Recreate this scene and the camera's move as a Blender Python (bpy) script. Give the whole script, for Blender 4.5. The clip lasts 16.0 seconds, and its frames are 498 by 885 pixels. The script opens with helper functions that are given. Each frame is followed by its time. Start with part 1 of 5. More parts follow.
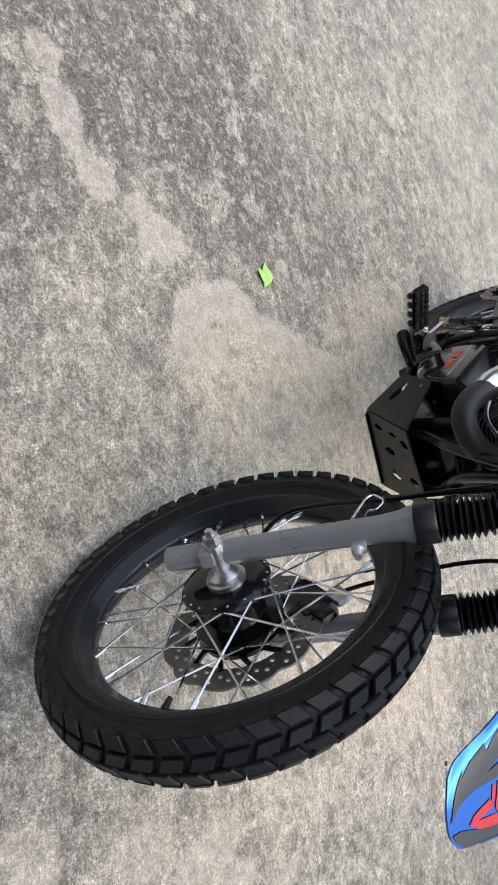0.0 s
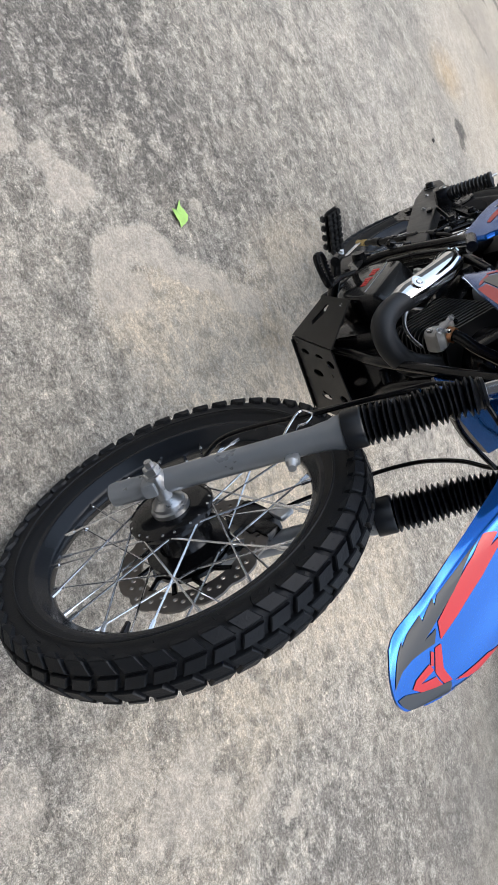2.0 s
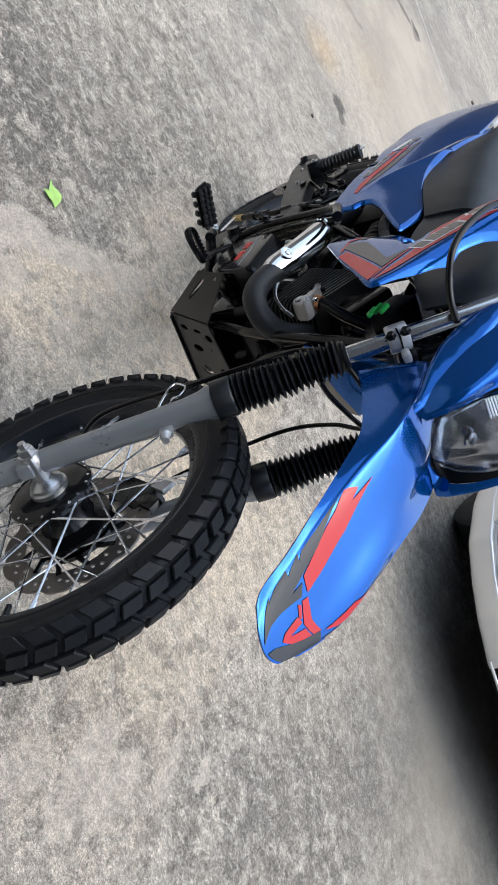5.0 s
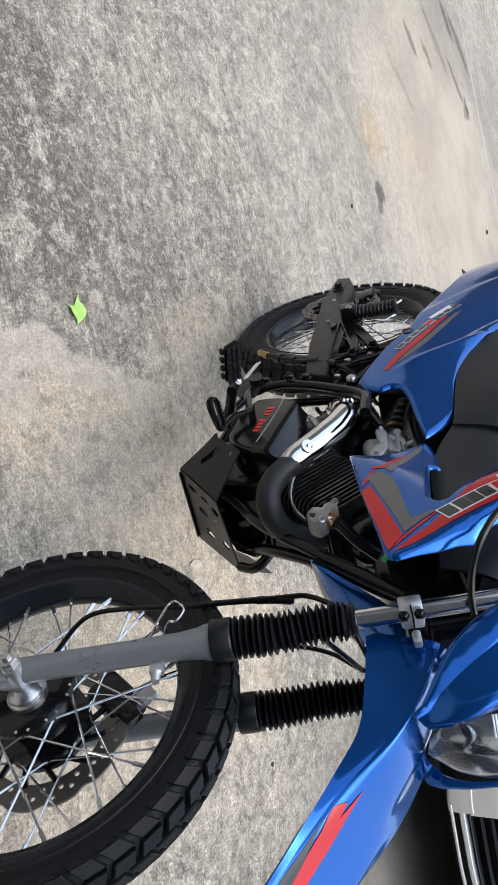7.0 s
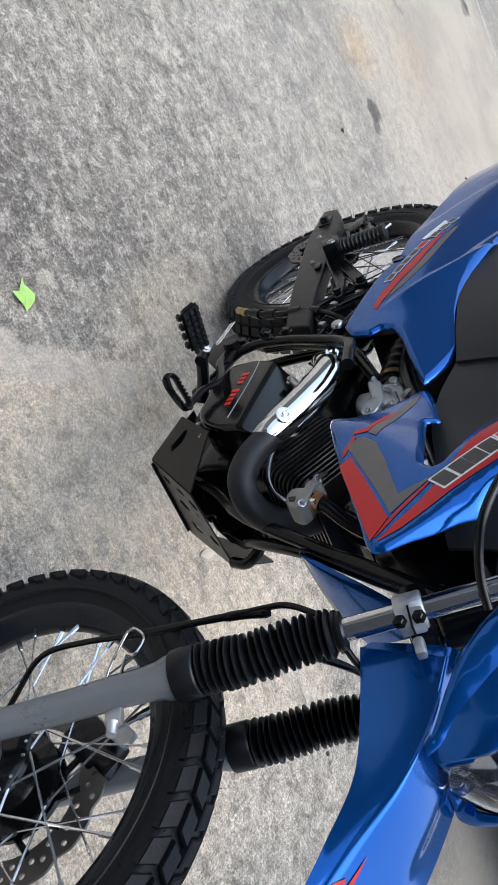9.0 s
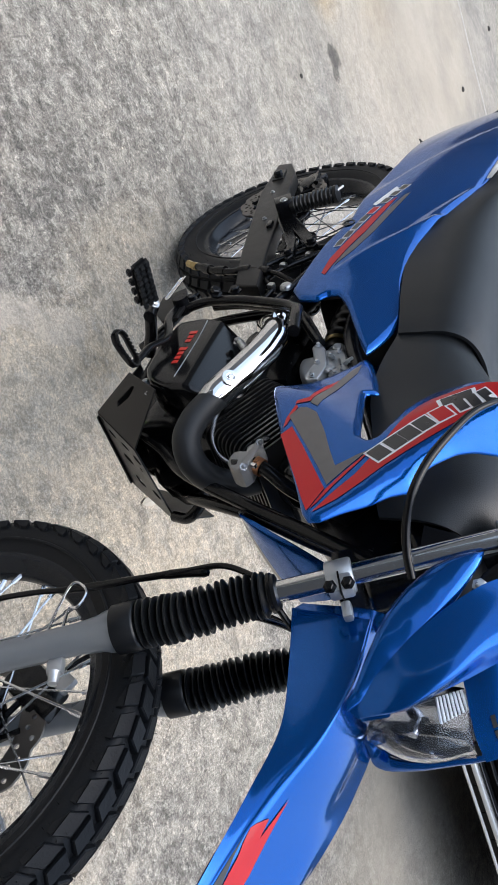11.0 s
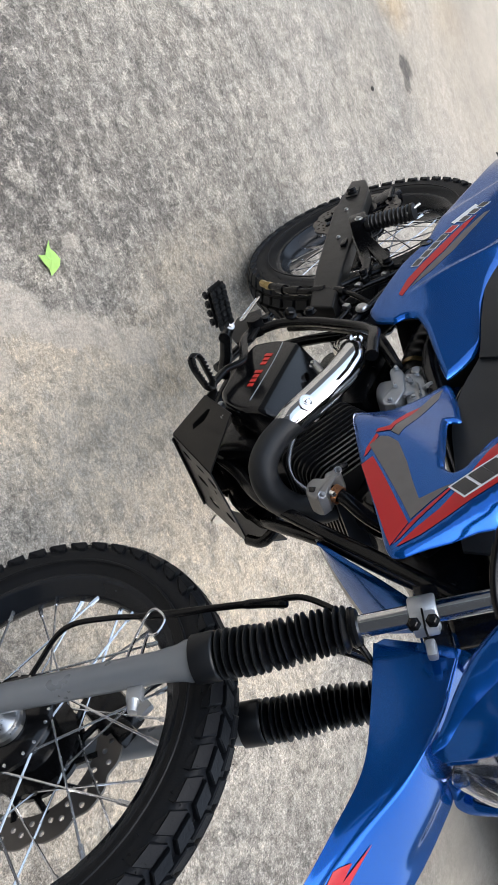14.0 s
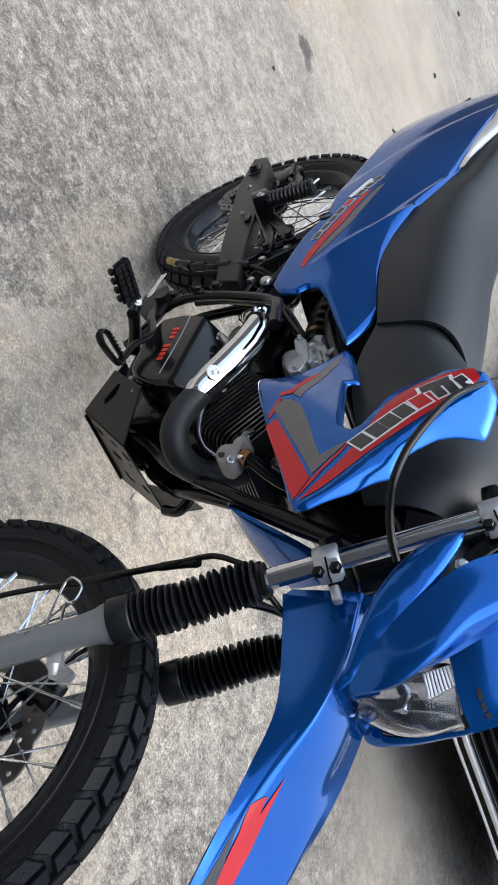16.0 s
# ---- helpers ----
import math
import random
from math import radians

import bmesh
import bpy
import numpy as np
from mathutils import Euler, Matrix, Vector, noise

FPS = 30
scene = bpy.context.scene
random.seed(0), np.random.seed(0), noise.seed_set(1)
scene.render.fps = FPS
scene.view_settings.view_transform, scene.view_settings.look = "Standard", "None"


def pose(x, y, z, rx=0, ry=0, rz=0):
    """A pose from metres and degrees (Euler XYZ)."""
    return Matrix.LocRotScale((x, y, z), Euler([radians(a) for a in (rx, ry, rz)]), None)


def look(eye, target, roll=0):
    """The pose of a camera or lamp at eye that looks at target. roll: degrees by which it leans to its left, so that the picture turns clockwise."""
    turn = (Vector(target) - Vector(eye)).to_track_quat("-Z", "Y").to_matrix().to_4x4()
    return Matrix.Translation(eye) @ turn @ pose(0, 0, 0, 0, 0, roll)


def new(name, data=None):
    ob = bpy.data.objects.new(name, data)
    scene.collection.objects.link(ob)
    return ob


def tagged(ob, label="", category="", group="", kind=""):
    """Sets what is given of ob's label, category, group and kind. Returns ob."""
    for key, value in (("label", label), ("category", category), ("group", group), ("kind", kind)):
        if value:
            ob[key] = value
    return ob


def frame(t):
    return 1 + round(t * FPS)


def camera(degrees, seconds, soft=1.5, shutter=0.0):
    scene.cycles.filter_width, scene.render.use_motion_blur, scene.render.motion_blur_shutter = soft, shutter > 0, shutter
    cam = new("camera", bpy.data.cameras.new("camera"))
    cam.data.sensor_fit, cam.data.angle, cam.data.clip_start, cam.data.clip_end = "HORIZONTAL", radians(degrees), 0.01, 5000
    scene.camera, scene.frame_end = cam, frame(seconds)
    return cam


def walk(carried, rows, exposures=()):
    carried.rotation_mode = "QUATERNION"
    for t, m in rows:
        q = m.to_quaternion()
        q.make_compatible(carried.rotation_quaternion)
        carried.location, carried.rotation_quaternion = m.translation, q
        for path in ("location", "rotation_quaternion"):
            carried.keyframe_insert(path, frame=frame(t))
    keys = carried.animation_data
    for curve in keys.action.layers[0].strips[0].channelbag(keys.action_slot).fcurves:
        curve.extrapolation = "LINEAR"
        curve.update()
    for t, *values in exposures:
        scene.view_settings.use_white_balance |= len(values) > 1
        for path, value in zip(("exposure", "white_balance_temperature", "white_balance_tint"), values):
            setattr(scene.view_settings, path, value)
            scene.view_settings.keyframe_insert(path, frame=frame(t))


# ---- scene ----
cam = camera(35.2, 16.0)
PATH = [
    (0, (0.073, -0.125, 1.181), (0.014, 1.366, -0.151), 76.3),
    (0.5, (0.105, -0.121, 1.182), (0.14, 1.376, -0.144), 74.8),
    (1, (0.127, -0.128, 1.194), (0.209, 1.383, -0.113), 74.0),
    (1.5, (0.115, -0.143, 1.205), (0.201, 1.391, -0.075), 73.6),
    (2, (0.121, -0.146, 1.212), (0.21, 1.409, -0.042), 73.5),
    (2.5, (0.117, -0.144, 1.221), (0.209, 1.427, -0.013), 73.5),
    (3, (0.11, -0.132, 1.22), (0.215, 1.449, 0.0), 73.1),
    (3.5, (0.128, -0.129, 1.217), (0.256, 1.468, 0.02), 72.3),
    (4, (0.149, -0.131, 1.224), (0.307, 1.489, 0.062), 71.2),
    (4.2, (0.161, -0.135, 1.248), (0.332, 1.499, 0.108), 70.6),
    (6.3, (0.058, -0.093, 1.277), (0.279, 1.605, 0.243), 75.8),
    (6.5, (-0.015, -0.066, 1.282), (0.204, 1.624, 0.235), 77.0),
    (7, (-0.182, -0.018, 1.285), (0.034, 1.653, 0.207), 80.7),
    (7.5, (-0.235, -0.001, 1.296), (-0.017, 1.653, 0.193), 82.0),
    (8, (-0.154, 0.12, 1.271), (0.065, 1.732, 0.107), 78.4),
    (8.5, (-0.113, 0.252, 1.285), (0.053, 1.806, 0.038), 74.0),
    (9, (-0.142, 0.248, 1.284), (0.131, 1.812, 0.067), 73.7),
    (9.2, (-0.154, 0.239, 1.313), (0.203, 1.816, 0.135), 75.0),
    (11.3, (-0.196, 0.232, 1.307), (0.271, 1.812, 0.173), 80.5),
    (11.5, (-0.211, 0.242, 1.296), (0.23, 1.815, 0.142), 80.6),
    (12, (-0.248, 0.241, 1.294), (0.148, 1.802, 0.108), 80.2),
    (12.5, (-0.226, 0.238, 1.296), (0.153, 1.783, 0.084), 79.9),
    (13, (-0.206, 0.234, 1.287), (0.175, 1.76, 0.052), 79.6),
    (13.5, (-0.211, 0.236, 1.276), (0.177, 1.746, 0.023), 79.5),
    (14, (-0.215, 0.236, 1.289), (0.187, 1.745, 0.039), 79.6),
    (14.5, (-0.22, 0.236, 1.297), (0.2, 1.757, 0.069), 79.5),
    (15, (-0.21, 0.232, 1.301), (0.238, 1.773, 0.107), 79.1),
    (15.5, (-0.191, 0.215, 1.32), (0.29, 1.783, 0.176), 78.7),
    (16, (-0.191, 0.21, 1.325), (0.31, 1.8, 0.221), 78.5),
]
walk(cam, [(t, look(eye, target, roll)) for t, eye, target, roll in PATH],
     [(0, 0.96, 6340, 9), (1.5, 0.92, 6260, 9), (3.5, 0.86, 6060, 9), (4.2, 0.86, 6060, 9), (6.3, 0.95, 6210, 9), (7.5, 0.96, 6260, 9), (9, 0.93, 5960, 9), (11.3, 0.98, 6110, 9), (14, 1.01, 6210, 9), (16, 0.96, 6110, 9)])

# ---- world, sun and exposure ----
world = bpy.data.worlds.new("overcast_sky")
scene.world = world
world.use_nodes = True
wn = world.node_tree.nodes
sky = wn.new("ShaderNodeTexSky")
sky.sky_type = "NISHITA"
sky.sun_disc = False
sky.sun_elevation, sky.sun_rotation = radians(80), radians(30)
sky.air_density, sky.dust_density = 1.6, 4.0
wn["Background"].inputs["Strength"].default_value = 0.15
hs = wn.new("ShaderNodeHueSaturation")
hs.inputs["Saturation"].default_value = 0.72
world.node_tree.links.new(sky.outputs["Color"], hs.inputs["Color"])
world.node_tree.links.new(hs.outputs["Color"], wn["Background"].inputs["Color"])
sun = new("sun", bpy.data.lights.new("sun", "SUN"))
sun.data.energy, sun.data.angle, sun.data.color = 0.9, radians(70), (1.0, 0.99, 0.98)
sun.matrix_world = look((0.6, 0.3, 6), (0.3, 1.2, 0))


# ---- materials ----
def mat(name, color, rough=0.5, metal=0.0, coat=0.0, var=0.12, scale=30.0, bump=0.0, bump_scale=200.0, rough_var=0.08, spec=0.5):
    m = bpy.data.materials.new(name)
    m.use_nodes = True
    nt = m.node_tree
    n, l = nt.nodes, nt.links
    b = n["Principled BSDF"]
    b.inputs["Metallic"].default_value = metal
    b.inputs["Coat Weight"].default_value = coat
    b.inputs["Coat Roughness"].default_value = 0.06
    b.inputs["Specular IOR Level"].default_value = spec
    tc = n.new("ShaderNodeTexCoord")
    no = n.new("ShaderNodeTexNoise")
    no.inputs["Scale"].default_value, no.inputs["Detail"].default_value = scale, 6
    l.new(tc.outputs["Object"], no.inputs["Vector"])
    mix = n.new("ShaderNodeMix")
    mix.data_type = "RGBA"
    mix.inputs[6].default_value = (*[c * (1 - var) for c in color], 1)
    mix.inputs[7].default_value = (*[min(1, c * (1 + var)) for c in color], 1)
    l.new(no.outputs["Fac"], mix.inputs[0])
    l.new(mix.outputs[2], b.inputs["Base Color"])
    mr = n.new("ShaderNodeMapRange")
    mr.inputs["To Min"].default_value, mr.inputs["To Max"].default_value = max(0.02, rough - rough_var), min(1, rough + rough_var)
    l.new(no.outputs["Fac"], mr.inputs["Value"])
    l.new(mr.outputs[0], b.inputs["Roughness"])
    if bump:
        nb = n.new("ShaderNodeTexNoise")
        nb.inputs["Scale"].default_value, nb.inputs["Detail"].default_value = bump_scale, 4
        l.new(tc.outputs["Object"], nb.inputs["Vector"])
        bp = n.new("ShaderNodeBump")
        bp.inputs["Strength"].default_value, bp.inputs["Distance"].default_value = bump, 0.002
        l.new(nb.outputs["Fac"], bp.inputs["Height"])
        l.new(bp.outputs["Normal"], b.inputs["Normal"])
    return m


RUBBER = mat("tyre_rubber", (0.0062, 0.0072, 0.009), 0.5, var=0.35, scale=14, bump=0.25, bump_scale=320, spec=0.26)
BOOT = mat("boot_rubber", (0.0045, 0.005, 0.006), 0.34, var=0.25, scale=40, bump=0.06, bump_scale=200, spec=0.42)
BLUE = mat("blue_metallic_paint", (0.004, 0.094, 0.385), 0.16, metal=0.75, coat=0.5, var=0.06, scale=400, rough_var=0.03, spec=0.3)
RED = mat("red_decal", (0.42, 0.003, 0.006), 0.32, coat=0.22, var=0.05, spec=0.35)
GREY_DECAL = mat("dark_grey_decal", (0.035, 0.038, 0.042), 0.4, coat=0.08, var=0.1, spec=0.25)
TAUPE_DECAL = mat("taupe_decal", (0.12, 0.108, 0.098), 0.36, coat=0.12, var=0.15, scale=60, spec=0.3)
WHITE_DECAL = mat("white_decal", (0.75, 0.75, 0.76), 0.35, coat=0.5, var=0.04)
BLACK_DECAL = mat("black_decal", (0.012, 0.012, 0.014), 0.3, coat=0.5, var=0.1)
BLACK = mat("black_painted_steel", (0.0032, 0.0034, 0.004), 0.24, var=0.3, scale=60, bump=0.05, bump_scale=300, spec=0.36)
MATT = mat("matt_black_steel", (0.016, 0.017, 0.0185), 0.46, var=0.25, scale=50, bump=0.08, bump_scale=400, spec=0.3)
SKID = mat("powder_coated_plate", (0.0075, 0.0073, 0.0072), 0.36, var=0.2, scale=40, bump=0.1, bump_scale=500, spec=0.32)
GLOSS = mat("satin_black_engine_paint", (0.0034, 0.0035, 0.004), 0.16, var=0.2, scale=30, spec=0.42)
PLASTIC = mat("black_plastic", (0.0042, 0.0043, 0.0053), 0.45, var=0.2, bump=0.1, bump_scale=600, spec=0.13)
VINYL = mat("black_vinyl", (0.010, 0.0115, 0.013), 0.40, var=0.12, scale=20, bump=0.25, bump_scale=700, spec=0.42)
CHROME = mat("chrome", (0.86, 0.86, 0.87), 0.09, metal=1.0, var=0.03, rough_var=0.03)
STEEL = mat("polished_steel_tube", (0.72, 0.72, 0.72), 0.16, metal=1.0, var=0.08, scale=80, rough_var=0.06)
SPOKE = mat("bright_spoke_steel", (0.80, 0.81, 0.83), 0.2, metal=1.0, var=0.08, scale=120)
ZINC = mat("zinc_bolt", (0.55, 0.56, 0.57), 0.3, metal=1.0, var=0.15, scale=120)
ALU = mat("cast_aluminium", (0.50, 0.515, 0.53), 0.36, metal=0.75, var=0.12, scale=60, bump=0.25, bump_scale=500)
FORK = mat("grey_fork_paint", (0.225, 0.242, 0.262), 0.3, metal=0.5, var=0.07, scale=40, bump=0.04, bump_scale=300)
RIMM = mat("black_anodised_rim", (0.009, 0.011, 0.0145), 0.24, var=0.15, spec=0.32, scale=30)
DISC = mat("machined_disc", (0.15, 0.138, 0.125), 0.38, metal=0.8, var=0.2, scale=40)
BRASS = mat("brass_fitting", (0.55, 0.42, 0.18), 0.3, metal=1.0, var=0.12)
CABLE = mat("cable_sheath", (0.003, 0.003, 0.0034), 0.24, var=0.2, spec=0.3)
SILVER = mat("silver_car_paint", (0.70, 0.70, 0.68), 0.24, metal=0.45, coat=0.8, var=0.02, scale=6)
LEAFM = mat("fresh_leaf", (0.33, 0.55, 0.13), 0.5, var=0.25, scale=40)
DRYLEAF = mat("pale_dry_leaf", (0.5, 0.45, 0.36), 0.6, var=0.2, scale=40)
DIRT = mat("dark_grit", (0.04, 0.035, 0.03), 0.8, var=0.3)
REDGLOW = mat("red_lettering", (0.6, 0.03, 0.02), 0.4, var=0.05)
GREEN = mat("green_connector", (0.02, 0.3, 0.06), 0.4, var=0.1)


def glass(name, tint=(0.95, 0.97, 1.0), rough=0.02):
    m = bpy.data.materials.new(name)
    m.use_nodes = True
    b = m.node_tree.nodes["Principled BSDF"]
    b.inputs["Base Color"].default_value = (*tint, 1)
    b.inputs["Roughness"].default_value = rough
    b.inputs["Transmission Weight"].default_value = 1.0
    b.inputs["IOR"].default_value = 1.3
    return m


LENS = glass("clear_lens")


def concrete():
    m = bpy.data.materials.new("weathered_concrete")
    m.use_nodes = True
    nt = m.node_tree
    n, l = nt.nodes, nt.links
    b = n["Principled BSDF"]
    tc = n.new("ShaderNodeTexCoord")

    def noise_fac(scale, detail=6, rough=0.6, lo=0.3, hi=0.7, offset=0.0, distort=0.0):
        mp = n.new("ShaderNodeMapping")
        mp.inputs["Location"].default_value = (offset, offset * 0.7, 0)
        l.new(tc.outputs["Object"], mp.inputs["Vector"])
        t = n.new("ShaderNodeTexNoise")
        t.inputs["Scale"].default_value, t.inputs["Detail"].default_value, t.inputs["Roughness"].default_value = scale, detail, rough
        t.inputs["Distortion"].default_value = distort
        l.new(mp.outputs[0], t.inputs["Vector"])
        r = n.new("ShaderNodeMapRange")
        r.inputs["From Min"].default_value, r.inputs["From Max"].default_value = lo, hi
        l.new(t.outputs["Fac"], r.inputs["Value"])
        return r.outputs[0]

    def blend(fac, a, c, mode="MIX"):
        x = n.new("ShaderNodeMix")
        x.data_type, x.blend_type = "RGBA", mode
        for sock, val in ((0, fac), (6, a), (7, c)):
            if isinstance(val, (tuple, float, int)):
                x.inputs[sock].default_value = (*val, 1) if isinstance(val, tuple) else val
            else:
                l.new(val, x.inputs[sock])
        return x.outputs[2]

    def mul(a, c, op="MULTIPLY"):
        x = n.new("ShaderNodeMath")
        x.operation, x.use_clamp = op, True
        for i, val in enumerate((a, c)):
            if isinstance(val, (float, int)):
                x.inputs[i].default_value = val
            else:
                l.new(val, x.inputs[i])
        return x.outputs[0]

    warp = n.new("ShaderNodeTexNoise")
    warp.inputs["Scale"].default_value, warp.inputs["Detail"].default_value, warp.inputs["Roughness"].default_value = 11.0, 10, 0.78
    l.new(tc.outputs["Object"], warp.inputs["Vector"])
    wv = n.new("ShaderNodeVectorMath")
    wv.operation = "MULTIPLY_ADD"
    l.new(warp.outputs["Color"], wv.inputs[0])
    wv.inputs[1].default_value = (0.12, 0.12, 0)
    wv.inputs[2].default_value = (-0.06, -0.06, 0)
    wadd = n.new("ShaderNodeVectorMath")
    wadd.operation = "ADD"
    l.new(tc.outputs["Object"], wadd.inputs[0])
    l.new(wv.outputs[0], wadd.inputs[1])

    def spot(x, y, rx, ry, turn=0.0, soft=0.5):
        """A ragged-edged patch at x, y on the slab, for stains and lightening."""
        mp = n.new("ShaderNodeMapping")
        mp.vector_type = "TEXTURE"
        mp.inputs["Location"].default_value = (x, y, 0)
        mp.inputs["Rotation"].default_value = (0, 0, radians(turn))
        mp.inputs["Scale"].default_value = (rx, ry, 1)
        l.new(wadd.outputs[0], mp.inputs["Vector"])
        ln = n.new("ShaderNodeVectorMath")
        ln.operation = "LENGTH"
        l.new(mp.outputs[0], ln.inputs[0])
        r = n.new("ShaderNodeMapRange")
        r.inputs["From Min"].default_value, r.inputs["From Max"].default_value = 1.0, 1.0 - soft
        l.new(ln.outputs["Value"], r.inputs["Value"])
        return r.outputs[0]

    worn = mul(spot(-0.9, 5.0, 3.4, 2.9, 0, 0.85), spot(1.75, 2.3, 0.9, 1.0, 0, 0.8), "MAXIMUM")
    rough_skin = mul(1.0, mul(worn, 0.92), "SUBTRACT")
    col = blend(noise_fac(0.9, 5, 0.6, 0.35, 0.65, 3.1), (0.285, 0.262, 0.226), (0.372, 0.336, 0.280))
    col = blend(mul(noise_fac(2.1, 7, 0.66, 0.46, 0.58, 31.0), 0.5), col, (0.215, 0.205, 0.190))
    col = blend(mul(noise_fac(1.7, 7, 0.66, 0.47, 0.60, 37.0), 0.5), col, (0.45, 0.41, 0.35))
    for x, y, rx, ry, turn, amt in STAINS_DARK:
        col = blend(mul(spot(x, y, rx, ry, turn, 0.55), amt), col, (0.140, 0.131, 0.118))
    # beige slab tone, with painted lightening where the motorcycle shades it; smoother grain
    beige_fill = None
    for x, y, rx, ry, turn, amt in STAINS_WARM_AND_FILL:
        here = mul(spot(x, y, rx, ry, turn, 0.38), amt)
        beige_fill = mul(beige_fill, here, "MAXIMUM") if beige_fill else here
        col = blend(here, col, (0.60, 0.515, 0.395))
    rough_skin = mul(rough_skin, mul(1.0, mul(beige_fill, 0.35), "SUBTRACT"))
    for x, y, rx, ry, turn, amt in STAINS_RUST:
        col = blend(mul(spot(x, y, rx, ry, turn, 0.8), amt), col, (0.43, 0.32, 0.19))
    # worn paste: soft blotches, then pale flecks and dark pores that cluster in them
    crust = mul(noise_fac(2.6, 6, 0.6, 0.42, 0.58, 61.0), rough_skin)
    col = blend(mul(noise_fac(9, 12, 0.72, 0.52, 0.545, 11.3), mul(crust, 0.55)), col, (0.56, 0.51, 0.43))
    col = blend(mul(noise_fac(21, 12, 0.72, 0.53, 0.555, 13.3), mul(rough_skin, 0.40)), col, (0.58, 0.535, 0.46))
    col = blend(mul(noise_fac(14, 12, 0.72, 0.525, 0.56, 15.3), mul(rough_skin, 0.48)), col, (0.135, 0.125, 0.111))
    patch = None
    for x, y, rx, ry, turn, amt in STAINS_PALE:
        here = mul(spot(x, y, rx, ry, turn, 0.16), amt)
        patch = mul(patch, here, "MAXIMUM") if patch else here
    col = blend(mul(patch, 0.92), col, (0.54, 0.487, 0.412))
    rough_skin = mul(rough_skin, mul(1.0, mul(patch, 0.55), "SUBTRACT"))
    for x, y, rx, ry, turn, amt in STAINS_SPILT:
        col = blend(mul(spot(x, y, rx, ry, turn, 0.35), amt), col, (0.07, 0.065, 0.06))
    def grain(col, scale, detail, least, most, lo, hi, offset, where):
        """Lighter and darker grains over col."""
        g = n.new("ShaderNodeMapRange")
        g.inputs["To Min"].default_value, g.inputs["To Max"].default_value = least, most
        l.new(noise_fac(scale, detail, 0.76, lo, hi, offset), g.inputs["Value"])
        return blend(where, col, g.outputs[0], "MULTIPLY")

    cluster = mul(noise_fac(9, 6, 0.7, 0.36, 0.54, 21.0), rough_skin)
    pores = mul(noise_fac(8, 5, 0.65, 0.36, 0.60, 25.0), rough_skin)
    col = grain(col, 34, 9, 0.74, 1.27, 0.42, 0.60, 71.0, rough_skin)
    col = blend(mul(noise_fac(62, 8, 0.78, 0.52, 0.57, 1.3), mul(cluster, 0.40)), col, (0.66, 0.62, 0.55))
    col = blend(mul(noise_fac(70, 8, 0.78, 0.52, 0.58, 5.3), mul(pores, 0.5)), col, (0.07, 0.068, 0.066))
    col = grain(col, 150, 6, 0.64, 1.37, 0.40, 0.60, 2.2, rough_skin)
    col = grain(col, 380, 4, 0.60, 1.43, 0.40, 0.60, 51.0, rough_skin)
    l.new(col, b.inputs["Base Color"])
    b.inputs["Roughness"].default_value = 0.9
    b.inputs["Specular IOR Level"].default_value = 0.15
    bp = n.new("ShaderNodeBump")
    bp.inputs["Strength"].default_value, bp.inputs["Distance"].default_value = 0.8, 0.006
    l.new(noise_fac(150, 6, 0.75, 0.25, 0.75, 4.0), bp.inputs["Height"])
    l.new(bp.outputs["Normal"], b.inputs["Normal"])
    return m


STAINS_DARK = [(-0.90, 1.15, 0.58, 0.62, 15, 0.8), (-0.54, 1.50, 0.24, 0.45, -25, 0.6), (-0.62, 0.72, 0.45, 0.26, -20, 0.5), (-0.66, 2.0, 0.30, 0.4, 20, 0.2), (1.36, 1.45, 0.36, 0.62, -30, 0.5), (0.2, 0.35, 0.5, 0.25, 10, 0.2), (-1.75, 5.2, 0.45, 0.6, 10, 0.3), (-1.4, 4.1, 0.12, 0.3, 10, 0.3), (-0.13, 1.24, 0.07, 0.06, 20, 0.3)]
STAINS_PALE = [(-0.81, 0.85, 0.05, 0.05, 0, 0.6), (-0.68, 0.86, 0.09, 0.045, 10, 0.75), (-0.565, 0.915, 0.07, 0.05, 40, 0.8), (-0.51, 1.01, 0.04, 0.045, 30, 0.7), (-0.44, 1.055, 0.06, 0.07, 0, 0.85), (-0.30, 1.12, 0.05, 0.08, 20, 0.85), (-0.30, 1.24, 0.055, 0.09, -10, 0.85),
               (-0.23, 1.36, 0.045, 0.14, -20, 0.8), (-0.16, 1.50, 0.05, 0.12, -25, 0.5), (-0.21, 1.11, 0.06, 0.09, 0, 0.6), (0.80, 0.80, 0.06, 0.16, 20, 0.55), (0.61, 0.47, 0.07, 0.08, 0, 0.5), (0.87, 0.86, 0.04, 0.12, 10, 0.5), (0.93, 1.0, 0.025, 0.09, 25, 0.5), (0.70, 0.70, 0.05, 0.07, 0, 0.4), (1.003, 1.089, 0.02, 0.035, 30, 0.8), (-0.40, 1.46, 0.02, 0.03, 0, 0.7)]
# beige patches; those beside the motorcycle are painted paler to offset its shade
STAINS_WARM_AND_FILL = [(-0.09, 1.33, 0.19, 0.36, -20, 0.8), (0.02, 1.45, 0.27, 0.46, -15, 1.0), (0.05, 1.70, 0.28, 0.34, 0, 0.6), (0.14, 1.85, 0.30, 0.32, 0, 0.75), (0.38, 1.45, 0.36, 0.42, 0, 0.75), (0.5, 1.2, 0.45, 0.4, 0, 0.5), (0.62, 1.65, 0.32, 0.34, 0, 0.6), (-1.0, 4.6, 1.2, 1.3, 20, 0.3), (-0.08, 1.88, 0.34, 0.42, 0, 0.7), (0.8, 0.85, 0.28, 0.3, 0, 0.3)]
